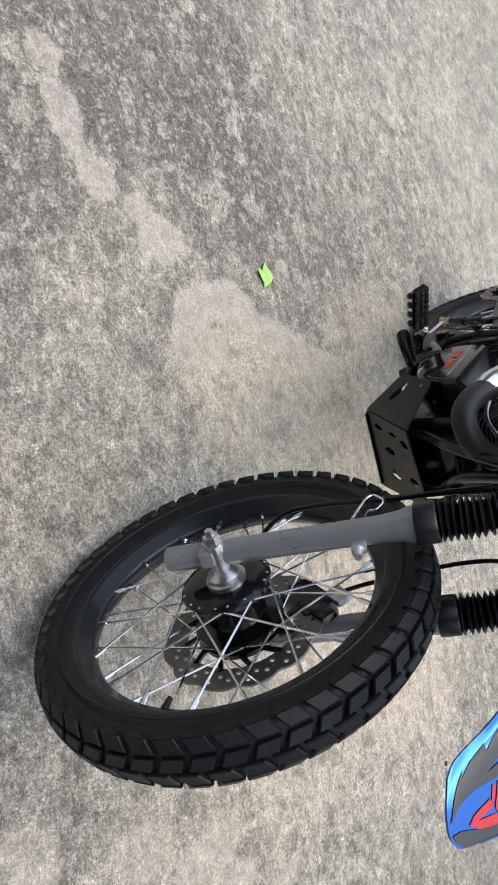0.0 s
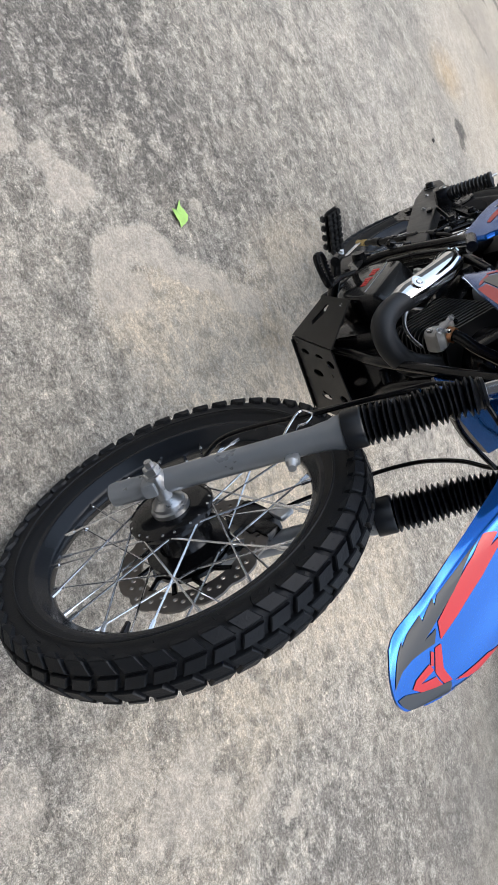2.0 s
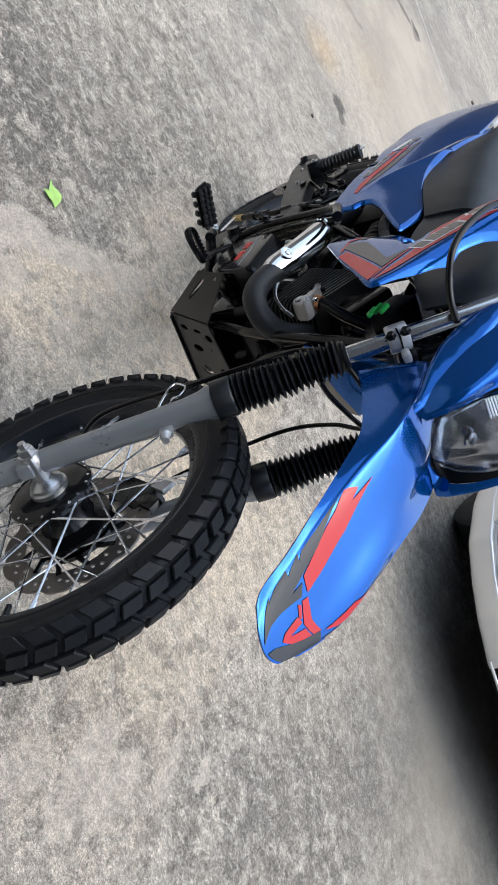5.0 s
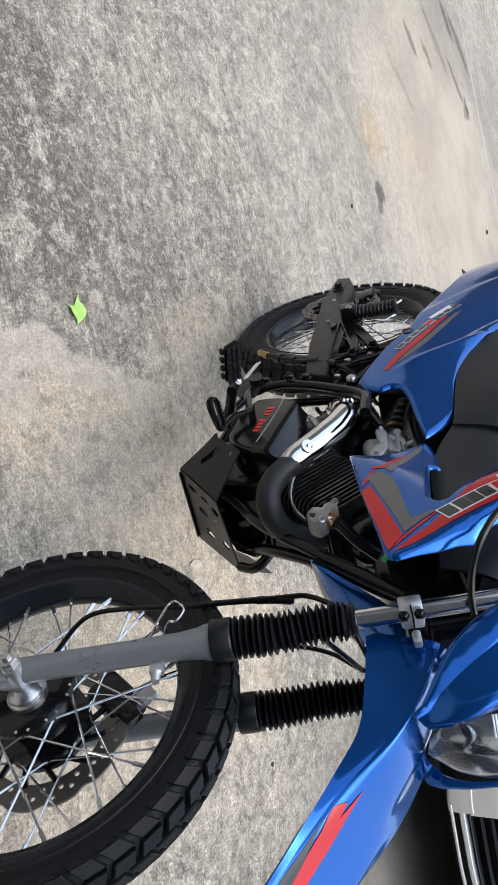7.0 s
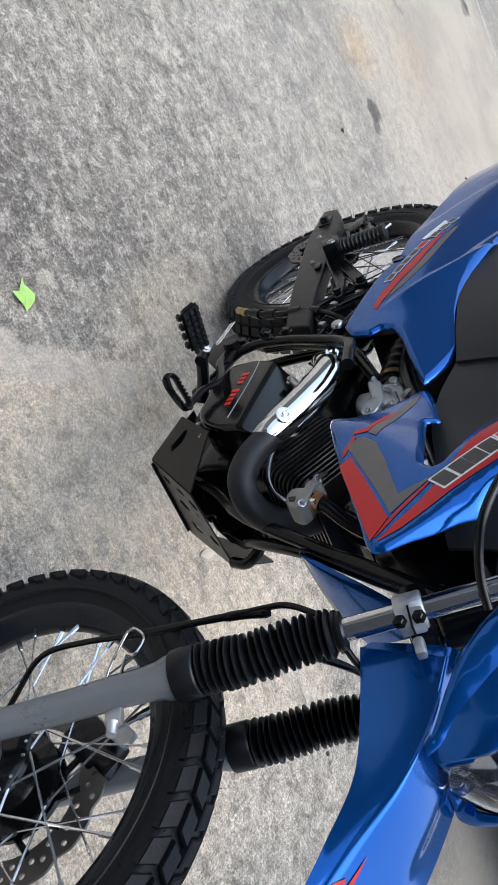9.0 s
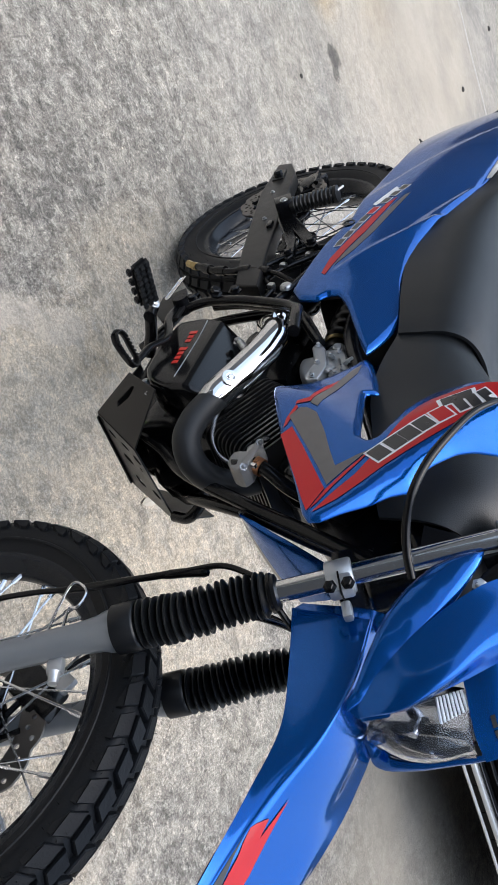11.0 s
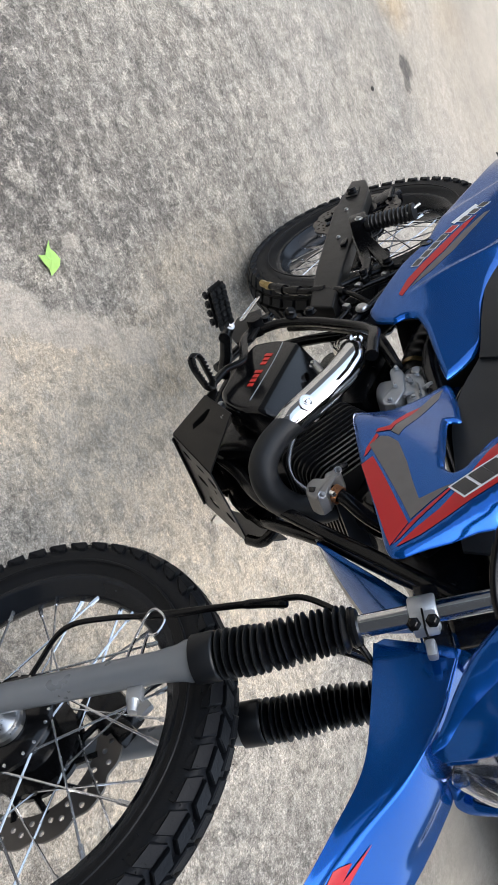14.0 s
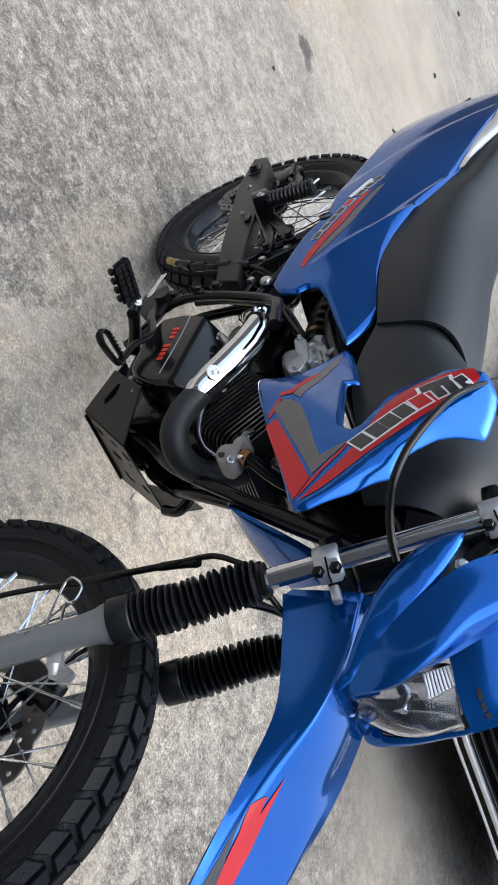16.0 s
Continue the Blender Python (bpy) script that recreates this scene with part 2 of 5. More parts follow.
STAINS_RUST = [(-1.04, 3.60, 0.17, 0.20, 0, 0.7), (-0.03, 1.60, 0.12, 0.10, 0, 0.45), (-1.0, 4.2, 0.2, 0.3, 10, 0.25)]
STAINS_SPILT = [(-1.66, 4.50, 0.13, 0.035, 35, 0.6), (-1.63, 4.76, 0.12, 0.03, 40, 0.55), (-1.95, 5.36, 0.16, 0.045, 30, 0.65), (-1.84, 5.56, 0.26, 0.06, 37, 0.6), (-1.55, 5.30, 0.20, 0.035, 38, 0.55), (-1.42, 5.45, 0.09, 0.03, 10, 0.7), (-1.75, 5.0, 0.30, 0.05, 38, 0.35), (-1.35, 4.2, 0.22, 0.03, 45, 0.25), (-0.765, 3.54, 0.06, 0.06, 60, 0.8), (-0.70, 3.51, 0.035, 0.045, 60, 0.7), (-1.38, 5.42, 0.05, 0.08, 20, 0.5)]
CONCRETE = concrete()


# ---- building helpers ----
def part(name, bm, material, parent, label="", smooth=40, xf=None):
    """Link a bmesh as one mesh object under a thing or a part."""
    if xf is not None:
        bm.transform(xf)
    bmesh.ops.recalc_face_normals(bm, faces=bm.faces)
    me = bpy.data.meshes.new(name)
    bm.to_mesh(me)
    bm.free()
    return link(name, me, material, parent, label, smooth)


def link(name, me, material, parent, label="", smooth=40):
    if material and not me.materials:
        me.materials.append(material)
    if smooth:
        me.shade_smooth()
        me.set_sharp_from_angle(angle=radians(smooth))
    ob = new(name, me)
    ob.parent = parent
    if label:
        tagged(ob, label)
    return ob


def spline(pts, n):
    """Evenly timed Catmull-Rom points through pts."""
    p = [Vector(q) for q in pts]
    if len(p) == 2:
        return [p[0].lerp(p[1], i / (n - 1)) for i in range(n)]
    p = [2 * p[0] - p[1], *p, 2 * p[-1] - p[-2]]
    out, segs = [], len(p) - 3
    for i in range(n):
        s = min(i / (n - 1) * segs, segs - 1e-6)
        k = int(s)
        t = s - k
        a, b, c, d = p[k:k + 4]
        out.append(0.5 * (2 * b + (c - a) * t + (2 * a - 5 * b + 4 * c - d) * t * t + (3 * b - a - 3 * c + d) * t ** 3))
    return out


def tube(pts, radius, seg=12, n=0, caps=True, bm=None, flat=1.0):
    """A round bar along pts; radius is one number or one for each of the n points."""
    bm = bm or bmesh.new()
    p = spline(pts, n) if n else [Vector(q) for q in pts]
    rad = radius if isinstance(radius, (list, tuple)) else [radius] * len(p)
    side = None
    rings = []
    for i, q in enumerate(p):
        d = (p[min(i + 1, len(p) - 1)] - p[max(i - 1, 0)]).normalized()
        if side is None:
            side = d.cross(Vector((0, 0, 1)) if abs(d.z) < 0.9 else Vector((0, 1, 0))).normalized()
        side = (side - d * side.dot(d)).normalized()
        up = d.cross(side)
        rings.append([bm.verts.new(q + (side * math.cos(a) + up * math.sin(a) * flat) * rad[i]) for a in (math.tau * k / seg for k in range(seg))])
    for a, b in zip(rings, rings[1:]):
        for k in range(seg):
            bm.faces.new((a[k], a[(k + 1) % seg], b[(k + 1) % seg], b[k]))
    if caps:
        bm.faces.new(rings[0])
        bm.faces.new(rings[-1])
    return bm


def lathe(profile, centre, axis, seg=48, closed=False, bm=None):
    """Turn (radius, along) pairs about an axis through centre."""
    bm = bm or bmesh.new()
    q = Vector((0, 0, 1)).rotation_difference(Vector(axis))
    rings = []
    for rad, h in profile:
        rings.append([bm.verts.new(Vector(centre) + q @ Vector((rad * math.cos(a), rad * math.sin(a), h))) for a in (math.tau * k / seg for k in range(seg))])
    pairs = list(zip(rings, rings[1:])) + ([(rings[-1], rings[0])] if closed else [])
    for a, b in pairs:
        for k in range(seg):
            bm.faces.new((a[k], a[(k + 1) % seg], b[(k + 1) % seg], b[k]))
    if not closed:
        for ring, (rad, _) in ((rings[0], profile[0]), (rings[-1], profile[-1])):
            if rad > 1e-5:
                bm.faces.new(ring)
    bmesh.ops.remove_doubles(bm, verts=bm.verts, dist=1e-6)
    return bm


def box(size, at, bevel=0.002, turn=(0, 0, 0), bm=None):
    """A rounded block."""
    own = bmesh.new()
    bmesh.ops.create_cube(own, size=1, matrix=pose(*at, *turn) @ Matrix.Diagonal((*size, 1)))
    if bevel:
        bmesh.ops.bevel(own, geom=list(own.edges), offset=bevel, segments=2, affect="EDGES", profile=0.6)
    if bm is None:
        return own
    me = bpy.data.meshes.new("tmp")
    own.to_mesh(me)
    own.free()
    bm.from_mesh(me)
    bpy.data.meshes.remove(me)
    return bm


def plate(outline, holes, place, thick, bm=None):
    """A flat sheet with holes: outline and holes in its own plane, place maps (u, v, w) to the bike."""
    bm = bm or bmesh.new()
    loops = []
    for w in (0, thick):
        edges, rings = [], []
        for loop in (outline, *holes):
            vs = [bm.verts.new(place(u, v, w)) for u, v in loop]
            edges += [bm.edges.new((vs[i], vs[(i + 1) % len(vs)])) for i in range(len(vs))]
            rings.append(vs)
        bmesh.ops.triangle_fill(bm, use_beauty=True, edges=edges)
        loops.append(rings)
    for a, b in zip(*loops):
        for i in range(len(a)):
            j = (i + 1) % len(a)
            bm.faces.new((a[i], a[j], b[j], b[i]))
    return bm


def disc_loop(u, v, rad, n=12, stretch=1.0, turn=0.0):
    c, s = math.cos(radians(turn)), math.sin(radians(turn))
    out = []
    for k in range(n):
        a = math.tau * k / n
        x, y = rad * stretch * math.cos(a), rad * math.sin(a)
        out.append((u + x * c - y * s, v + x * s + y * c))
    return out


class Skin:
    """A curved panel: rails (each a list of points) joined across, first rail v = 0, last v = 1."""

    def __init__(self, rails, bulge=0.0, out=(0, -1, 0), n=64):
        self.rails = [spline(r, n) for r in rails]
        self.n, self.bulge, self.out = n, bulge, Vector(out)

    def at(self, u, v):
        s = max(0.0, min(1.0, u)) * (self.n - 1)
        k = min(int(s), self.n - 2)
        col = [r[k].lerp(r[k + 1], s - k) for r in self.rails]
        q = spline(col, 2) [0] if len(col) == 1 else cross_point(col, max(0.0, min(1.0, v)))
        return q + self.out * (self.bulge * 4 * v * (1 - v))

    def normal(self, u, v):
        e = 0.004
        a = self.at(min(u + e, 1), v) - self.at(max(u - e, 0), v)
        b = self.at(u, min(v + e, 1)) - self.at(u, max(v - e, 0))
        nrm = a.cross(b)
        nrm = nrm.normalized() if nrm.length > 1e-12 else self.out.copy()
        return nrm if nrm.dot(self.out) >= 0 else -nrm

    def mesh(self, nu=40, nv=10, thick=0.003):
        bm = bmesh.new()
        grid = []
        for w in (0.0, -thick):
            grid.append([[bm.verts.new(self.at(i / nu, j / nv) + (self.normal(i / nu, j / nv) * w if w else Vector())) for j in range(nv + 1)] for i in range(nu + 1)])
        for g in grid:
            for i in range(nu):
                for j in range(nv):
                    bm.faces.new((g[i][j], g[i + 1][j], g[i + 1][j + 1], g[i][j + 1]))
        a, b = grid
        rim = [(i, 0) for i in range(nu)] + [(nu, j) for j in range(nv)] + [(i, nv) for i in range(nu, 0, -1)] + [(0, j) for j in range(nv, 0, -1)]
        for (i, j), (k, m) in zip(rim, rim[1:] + rim[:1]):
            bm.faces.new((a[i][j], a[k][m], b[k][m], b[i][j]))
        bmesh.ops.remove_doubles(bm, verts=bm.verts, dist=1e-6)
        return bm

    def decal(self, outline, lift=0.0009, cell=0.04):
        """A thin film on the panel: its outline in (u, v)."""
        bm = bmesh.new()
        vs = [bm.verts.new((u, v, 0)) for u, v in outline]
        bm.faces.new(vs)
        us, ws = [p[0] for p in outline], [p[1] for p in outline]
        for axis, lo, hi in ((0, min(us), max(us)), (1, min(ws), max(ws))):
            k = math.ceil(lo / cell) * cell
            while k < hi:
                co, no = [0, 0, 0], [0, 0, 0]
                co[axis], no[axis] = k + 1e-5, 1
                bmesh.ops.bisect_plane(bm, geom=list(bm.verts) + list(bm.edges) + list(bm.faces), plane_co=co, plane_no=no)
                k += cell
        bmesh.ops.triangulate(bm, faces=list(bm.faces))
        for v in bm.verts:
            u, w = v.co.x, v.co.y
            v.co = self.at(u, w) + self.normal(u, w) * lift
        return bm


def cross_point(col, v):
    """The point at v along the smooth curve through col."""
    if len(col) == 2:
        return col[0].lerp(col[1], v)
    p = [2 * col[0] - col[1], *col, 2 * col[-1] - col[-2]]
    s = min(v * (len(col) - 1), len(col) - 1 - 1e-6)
    k = int(s)
    t = s - k
    a, b, c, d = p[k:k + 4]
    return 0.5 * (2 * b + (c - a) * t + (2 * a - 5 * b + 4 * c - d) * t * t + (3 * b - a - 3 * c + d) * t ** 3)


def thing(name, m, label, category, group=""):
    ob = new(name)
    ob.matrix_world = m
    return tagged(ob, label, category, group)


def bolt(at, axis, rad=0.006, high=0.005, seg=6, bm=None):
    return lathe([(0.0, 0.0), (rad * 1.5, 0.0), (rad * 1.5, high * 0.25), (rad, high * 0.3), (rad, high), (rad * 0.75, high * 1.15), (0.0, high * 1.15)], at, axis, seg, bm=bm)


# ---- ground ----
gb = bmesh.new()
bmesh.ops.create_grid(gb, x_segments=40, y_segments=40, size=60)
gme = bpy.data.meshes.new("ground")
gb.to_mesh(gme)
gb.free()
gme.materials.append(CONCRETE)
ground = tagged(new("ground", gme), "weathered grey concrete slab with pale and rusty stains", "ground", kind="structure")


def slab(outline, y0, y1, bevel, bm=None):
    """A block with an outline in (x, z) from y0 (outer face, rounded) to y1."""
    own = bmesh.new()
    vs = [own.verts.new((x, y0, z)) for x, z in outline]
    face = own.faces.new(vs)
    ext = bmesh.ops.extrude_face_region(own, geom=[face])
    moved = [v for v in ext["geom"] if isinstance(v, bmesh.types.BMVert)]
    for v in moved:
        v.co.y = y1
    if bevel:
        rim = [e for e in own.edges if all(abs(v.co.y - y0) < 1e-6 for v in e.verts)]
        bmesh.ops.bevel(own, geom=rim, offset=bevel, segments=4, affect="EDGES", profile=0.5)
    if bm is None:
        return own
    me = bpy.data.meshes.new("tmp")
    own.to_mesh(me)
    own.free()
    bm.from_mesh(me)
    bpy.data.meshes.remove(me)
    return bm


class Field:
    """A side panel's height y over (x, z), from a formula."""

    def __init__(self, formula):
        self.y = formula


def least_field(ctrl):
    """A smooth low-order surface laid near control points (x, z, y)."""
    c = np.array(ctrl)
    terms = lambda x, z: np.array([1 + 0 * x, x, z - .9, x * x, x * (z - .9), (z - .9) ** 2])
    w = np.linalg.lstsq(terms(c[:, 0], c[:, 1]).T, c[:, 2], rcond=None)[0]
    return Field(lambda x, z: float(terms(np.float64(x), np.float64(z)) @ w))


def rounded(outline, n=3):
    """A closed outline with its corners softened, Catmull-Rom, n points a side."""
    p = [Vector((*q, 0)) for q in outline]
    out = []
    for i in range(len(p)):
        a, b, c, d = p[i - 1], p[i], p[(i + 1) % len(p)], p[(i + 2) % len(p)]
        for k in range(n):
            t = k / n
            m1, m2 = (c - a) * 0.22, (d - b) * 0.22
            q = (2 * t ** 3 - 3 * t * t + 1) * b + (t ** 3 - 2 * t * t + t) * m1 + (3 * t * t - 2 * t ** 3) * c + (t ** 3 - t * t) * m2
            out.append((q.x, q.y))
    return out


def inward(loop, depth):
    """The closed outline moved inward by depth."""
    area = sum(a[0] * b[1] - b[0] * a[1] for a, b in zip(loop, loop[1:] + loop[:1]))
    out = []
    for k, (x, z) in enumerate(loop):
        d = (Vector(loop[(k + 1) % len(loop)]) - Vector(loop[k - 1])).normalized() * (1 if area > 0 else -1)
        out.append((x - d.y * depth, z + d.x * depth))
    return out


def sheet(outline, field, lift=0.0, thick=0.003, roll=0.0, reach=0.0088, cell=0.016, mirror=False):
    """A curved panel with that outline in (x, z); its rim rolls inward."""
    bm = bmesh.new()
    loop, rings = list(outline), []
    for depth in ((0.0, 0.0012, 0.0028, 0.0046, 0.0066, 0.0088) if roll else (0.0,)):
        rings.append([bm.verts.new((x, 0, z)) for x, z in inward(loop, depth)])
    for a, b in zip(rings, rings[1:]):
        for k in range(len(a)):
            bm.faces.new((a[k], a[(k + 1) % len(a)], b[(k + 1) % len(a)], b[k]))
    core = rings[-1]
    edges = [bm.edges.get((core[k], core[(k + 1) % len(core)])) or bm.edges.new((core[k], core[(k + 1) % len(core)])) for k in range(len(core))]
    bmesh.ops.triangle_fill(bm, use_beauty=True, edges=edges)
    xs, zs = [q[0] for q in outline], [q[1] for q in outline]
    for axis, lo, hi in ((0, min(xs), max(xs)), (2, min(zs), max(zs))):
        k = math.ceil(lo / cell) * cell
        while k < hi:
            co, no = [0, 0, 0], [0, 0, 0]
            co[axis], no[axis] = k + 1e-5, 1
            bmesh.ops.bisect_plane(bm, geom=list(bm.verts) + list(bm.edges) + list(bm.faces), plane_co=co, plane_no=no)
            k += cell
    bmesh.ops.triangulate(bm, faces=list(bm.faces))
    seg = [(Vector((*a, 0)), Vector((*b, 0))) for a, b in zip(outline, [*outline[1:], outline[0]])]
    for v in bm.verts:
        x, z = v.co.x, v.co.z
        y = field.y(x, z) - lift
        if roll:
            q = Vector((x, z, 0))
            d = 1.0
            for a, b in seg:
                ab = b - a
                t = max(0.0, min(1.0, (q - a).dot(ab) / max(ab.length_squared, 1e-12)))
                d = min(d, (q - a - ab * t).length)
            s = max(0.0, 1 - d / reach)
            y += roll * s * s
        v.co.y = y
    if thick:
        bmesh.ops.recalc_face_normals(bm, faces=bm.faces)
        if sum(f.normal.y for f in bm.faces) > 0:
            bmesh.ops.reverse_faces(bm, faces=bm.faces)
        rim = [e for e in bm.edges if e.is_boundary]
        back = {v: bm.verts.new(v.co + Vector((0, thick, 0))) for v in list(bm.verts)}
        for f in list(bm.faces):
            bm.faces.new([back[v] for v in reversed(f.verts)])
        for e in rim:
            a, b = e.verts
            bm.faces.new((a, b, back[b], back[a]))
    if mirror:
        for v in bm.verts:
            v.co.y = -v.co.y
    return bm


# ---- motorcycle: x forward, y to its left, z up; it leans on its side stand ----
BIKE = pose(-0.227, 2.115, 0.0, -10.5, 0, -72.4)
bike = thing("motorcycle", BIKE, "blue dual-sport motorcycle with black engine, leaning on its stand", "motorcycle")
RAKE = radians(23.7)
HEAD = Matrix.Translation((1.20, 0, 0.82))
FRONT = HEAD @ Matrix.Rotation(radians(7.7), 4, Vector((-math.sin(RAKE), 0, math.cos(RAKE)))) @ HEAD.inverted()
DOWN = Vector((math.sin(RAKE), 0, -math.cos(RAKE)))
AXLE = Vector((1.465, -0.008, 0.316))
YR, YL = -0.098, 0.072


def leg(y, z):
    """A point on a fork leg's axis at the height z."""
    return Vector((AXLE.x - math.tan(RAKE) * (z - AXLE.z), y, z))


def lug_mesh(near, far, half_a, bend, carc, rim_r, tw, tail=0.0):
    """One tread block at angle 0 of its wheel, across it from near to far; its ends run at a slant; tail: a low wedge towards the sidewall."""
    bm = bmesh.new()

    def spot_on(t, a, lift):
        ang = t * radians(76)
        rad = carc - (1 - math.cos(ang)) * (carc - rim_r) * 0.60 + lift * math.cos(ang)
        return bm.verts.new((rad * math.cos(a), math.sin(ang) * tw + lift * math.sin(ang), rad * math.sin(a)))

    mid, half = (near + far) / 2, (far - near) / 2
    rings = []
    for lift, shrink in ((-0.005, 1.03), (0.0078, 0.96), (0.0098, 0.86)):
        rings.append([spot_on(mid + sl * half * shrink, sa * half_a * shrink + bend[(sl + 1) // 2], lift) for sl, sa in ((-1, -1), (1, -1), (1, 1), (-1, 1))])
    for lo, hi in zip(rings, rings[1:]):
        for i in range(4):
            bm.faces.new((lo[i], lo[(i + 1) % 4], hi[(i + 1) % 4], hi[i]))
    bm.faces.new(rings[-1])
    if tail:
        end = far + tail
        a0, a1, b = -half_a * 0.94, half_a * 0.72, bend[1]
        v = [spot_on(far, a0 + b, 0.0085), spot_on(far, a1 + b, 0.0085), spot_on(end, a0 + b, 0.0012), spot_on(end, a0 * 0.2 + b, 0.0012), spot_on(far, a0 + b, -0.004), spot_on(far, a1 + b, -0.004), spot_on(end, a0 + b, -0.004), spot_on(end, a0 * 0.2 + b, -0.004)]
        for f in ((0, 1, 3, 2), (0, 2, 6, 4), (1, 5, 7, 3), (2, 3, 7, 6)):
            bm.faces.new([v[i] for i in f])
    bmesh.ops.recalc_face_normals(bm, faces=bm.faces)
    me = bpy.data.meshes.new("tread_block")
    bm.to_mesh(me)
    bm.free()
    me.materials.append(RUBBER)
    return me


def wheel(name, centre, rim_r, rim_w, tyre_r, tyre_w, xf, label, hub_r, blocks, disc_y, disc_r, spokes=36):
    """Spoked wheel: rim with tyre, hub, brake disc and single spokes."""
    xf = xf or Matrix()
    c = Vector(centre)
    ax = Vector((0, 1, 0))
    h = rim_w / 2
    rim = part(name, lathe([(rim_r, -h), (rim_r + 0.003, -h + 0.003), (rim_r, -h + 0.007), (rim_r - 0.012, -h + 0.010), (rim_r - 0.018, -h * 0.4), (rim_r - 0.018, h * 0.4), (rim_r - 0.012, h - 0.010),
                            (rim_r, h - 0.007), (rim_r + 0.003, h - 0.003), (rim_r, h), (rim_r - 0.008, h), (rim_r - 0.012, h - 0.002), (rim_r - 0.018, h - 0.012), (rim_r - 0.026, h * 0.45),
                            (rim_r - 0.030, h * 0.2), (rim_r - 0.030, -h * 0.2), (rim_r - 0.026, -h * 0.45), (rim_r - 0.018, -h + 0.012), (rim_r - 0.012, -h + 0.002), (rim_r - 0.008, -h)],
                           c, ax, 120, closed=True), RIMM, bike, label, xf=xf)
    tw = tyre_w / 2
    carc = tyre_r - 0.0098
    prof = []
    for k in range(25):
        a = math.pi * k / 24
        s = math.sin(a)
        prof.append((rim_r - 0.003 + (carc - rim_r + 0.003) * s ** 0.8, -math.cos(a) / abs(math.cos(a) or 1) * (h * 0.98 + (tw - h * 0.98) * s ** 0.55) * abs(math.cos(a)) ** 0.45 if abs(math.cos(a)) > 1e-9 else 0.0))
    prof += [(rim_r - 0.008, h * 0.9), (rim_r - 0.008, -h * 0.9)]
    part("tyre", lathe(prof, c, ax, 120, closed=True), RUBBER, rim, "black rubber block-tread tyre", smooth=60, xf=xf)
    for side in (-1, 1):
        rp = []
        for k in range(7):
            a = math.tau * k / 6
            rp.append((rim_r + 0.016 + 0.0022 * math.cos(a), side * (tw * 0.905 + 0.0016 * math.sin(a))))
        part("sidewall_rib", lathe(rp[:-1], c, ax, 120, closed=True), RUBBER, rim, xf=xf)
    # four rows of tread blocks: zigzag crown blocks, shoulder blocks that taper onto the sidewall
    pitch = math.tau / blocks
    for side in (-1, 1):
        for near, far, ha, bend, tail in ((0.035, 0.315, 0.395, (-0.10, 0.12), 0.0), (0.380, 0.69, 0.405, (0.16, -0.12), 0.13)):
            me = lug_mesh(near * side, far * side, pitch * ha, [pitch * b for b in bend], carc, rim_r, tw, tail * side)
            for k in range(blocks):
                ob = new("tread_block", me)
                ob.parent = rim
                ob.matrix_basis = xf @ Matrix.Translation(c) @ Matrix.Rotation(-(k + 0.25 * side) * pitch, 4, "Y")
    hair, rnd = bmesh.new(), random.Random(blocks)
    for k in range(170):
        a, lat = rnd.uniform(0, math.tau), rnd.choice((-1, -1, 1)) * rnd.uniform(0.55, 1.0)
        ang = lat * radians(76)
        rad = carc - (1 - math.cos(ang)) * (carc - rim_r) * 0.60 + 0.007 * math.cos(ang)
        base = c + Vector((rad * math.cos(a), math.sin(ang) * tw * 1.06, rad * math.sin(a)))
        tip = Vector((math.cos(a) * math.cos(ang), math.sin(ang), math.sin(a) * math.cos(ang))) * rnd.uniform(0.004, 0.009) + Vector((rnd.uniform(-.002, .002), rnd.uniform(-.002, .002), rnd.uniform(-.002, .002)))
        tube([base - tip * 0.3, base + tip], [0.0007, 0.0003], 4, bm=hair)
    tagged(part("tyre_hairs", hair, RUBBER, rim, xf=xf), "fine moulding hairs on a new tyre", kind="stuff")
    part("hub", lathe([(0.0, -0.062), (0.024, -0.062), (0.027, -0.05), (hub_r * 0.72, -0.046), (hub_r * 0.95, -0.042), (hub_r, -0.038), (hub_r, -0.030), (hub_r * 0.66, -0.022), (hub_r * 0.6, 0.0),
                       (hub_r * 0.66, 0.022), (hub_r, 0.030), (hub_r, 0.04), (hub_r * 0.7, 0.048), (0.03, 0.05), (0.0, 0.055)], c, ax, 40), GLOSS, rim, "black hub", xf=xf)
    for k in range(spokes):
        sgn = 1 if k % 2 else -1
        lead = 1 if (k // 2) % 2 else -1
        a = math.tau * k / spokes
        b = a + lead * radians(58)
        p = c + Vector(((hub_r - 0.006) * math.cos(b), sgn * 0.037, (hub_r - 0.006) * math.sin(b)))
        q = c + Vector(((rim_r - 0.028) * math.cos(a), sgn * 0.007, (rim_r - 0.028) * math.sin(a)))
        d = (p - q).normalized()
        sb = tube([p, q], 0.0018, 6)
        tube([q - d * 0.002, q + d * 0.018], 0.0036, 6, bm=sb)
        lathe([(0.0, 0.003), (0.0035, 0.002), (0.004, 0.0), (0.0, 0.0)], p + Vector((0, sgn * 0.003, 0)), (0, sgn, 0), 8, bm=sb)
        part("spoke", sb, SPOKE, rim, xf=xf)
    ring, holes = [], []
    for k in range(144):
        a = math.tau * k / 144
        rr = disc_r * (1 - 0.05 * (0.5 + 0.5 * math.cos(a * 12)) ** 3)
        ring.append((rr * math.cos(a), rr * math.sin(a)))
    holes.append([(disc_r * 0.69 * math.cos(math.tau * k / 72), disc_r * 0.69 * math.sin(math.tau * k / 72)) for k in range(72)])
    for k in range(48):
        a = math.tau * k / 48
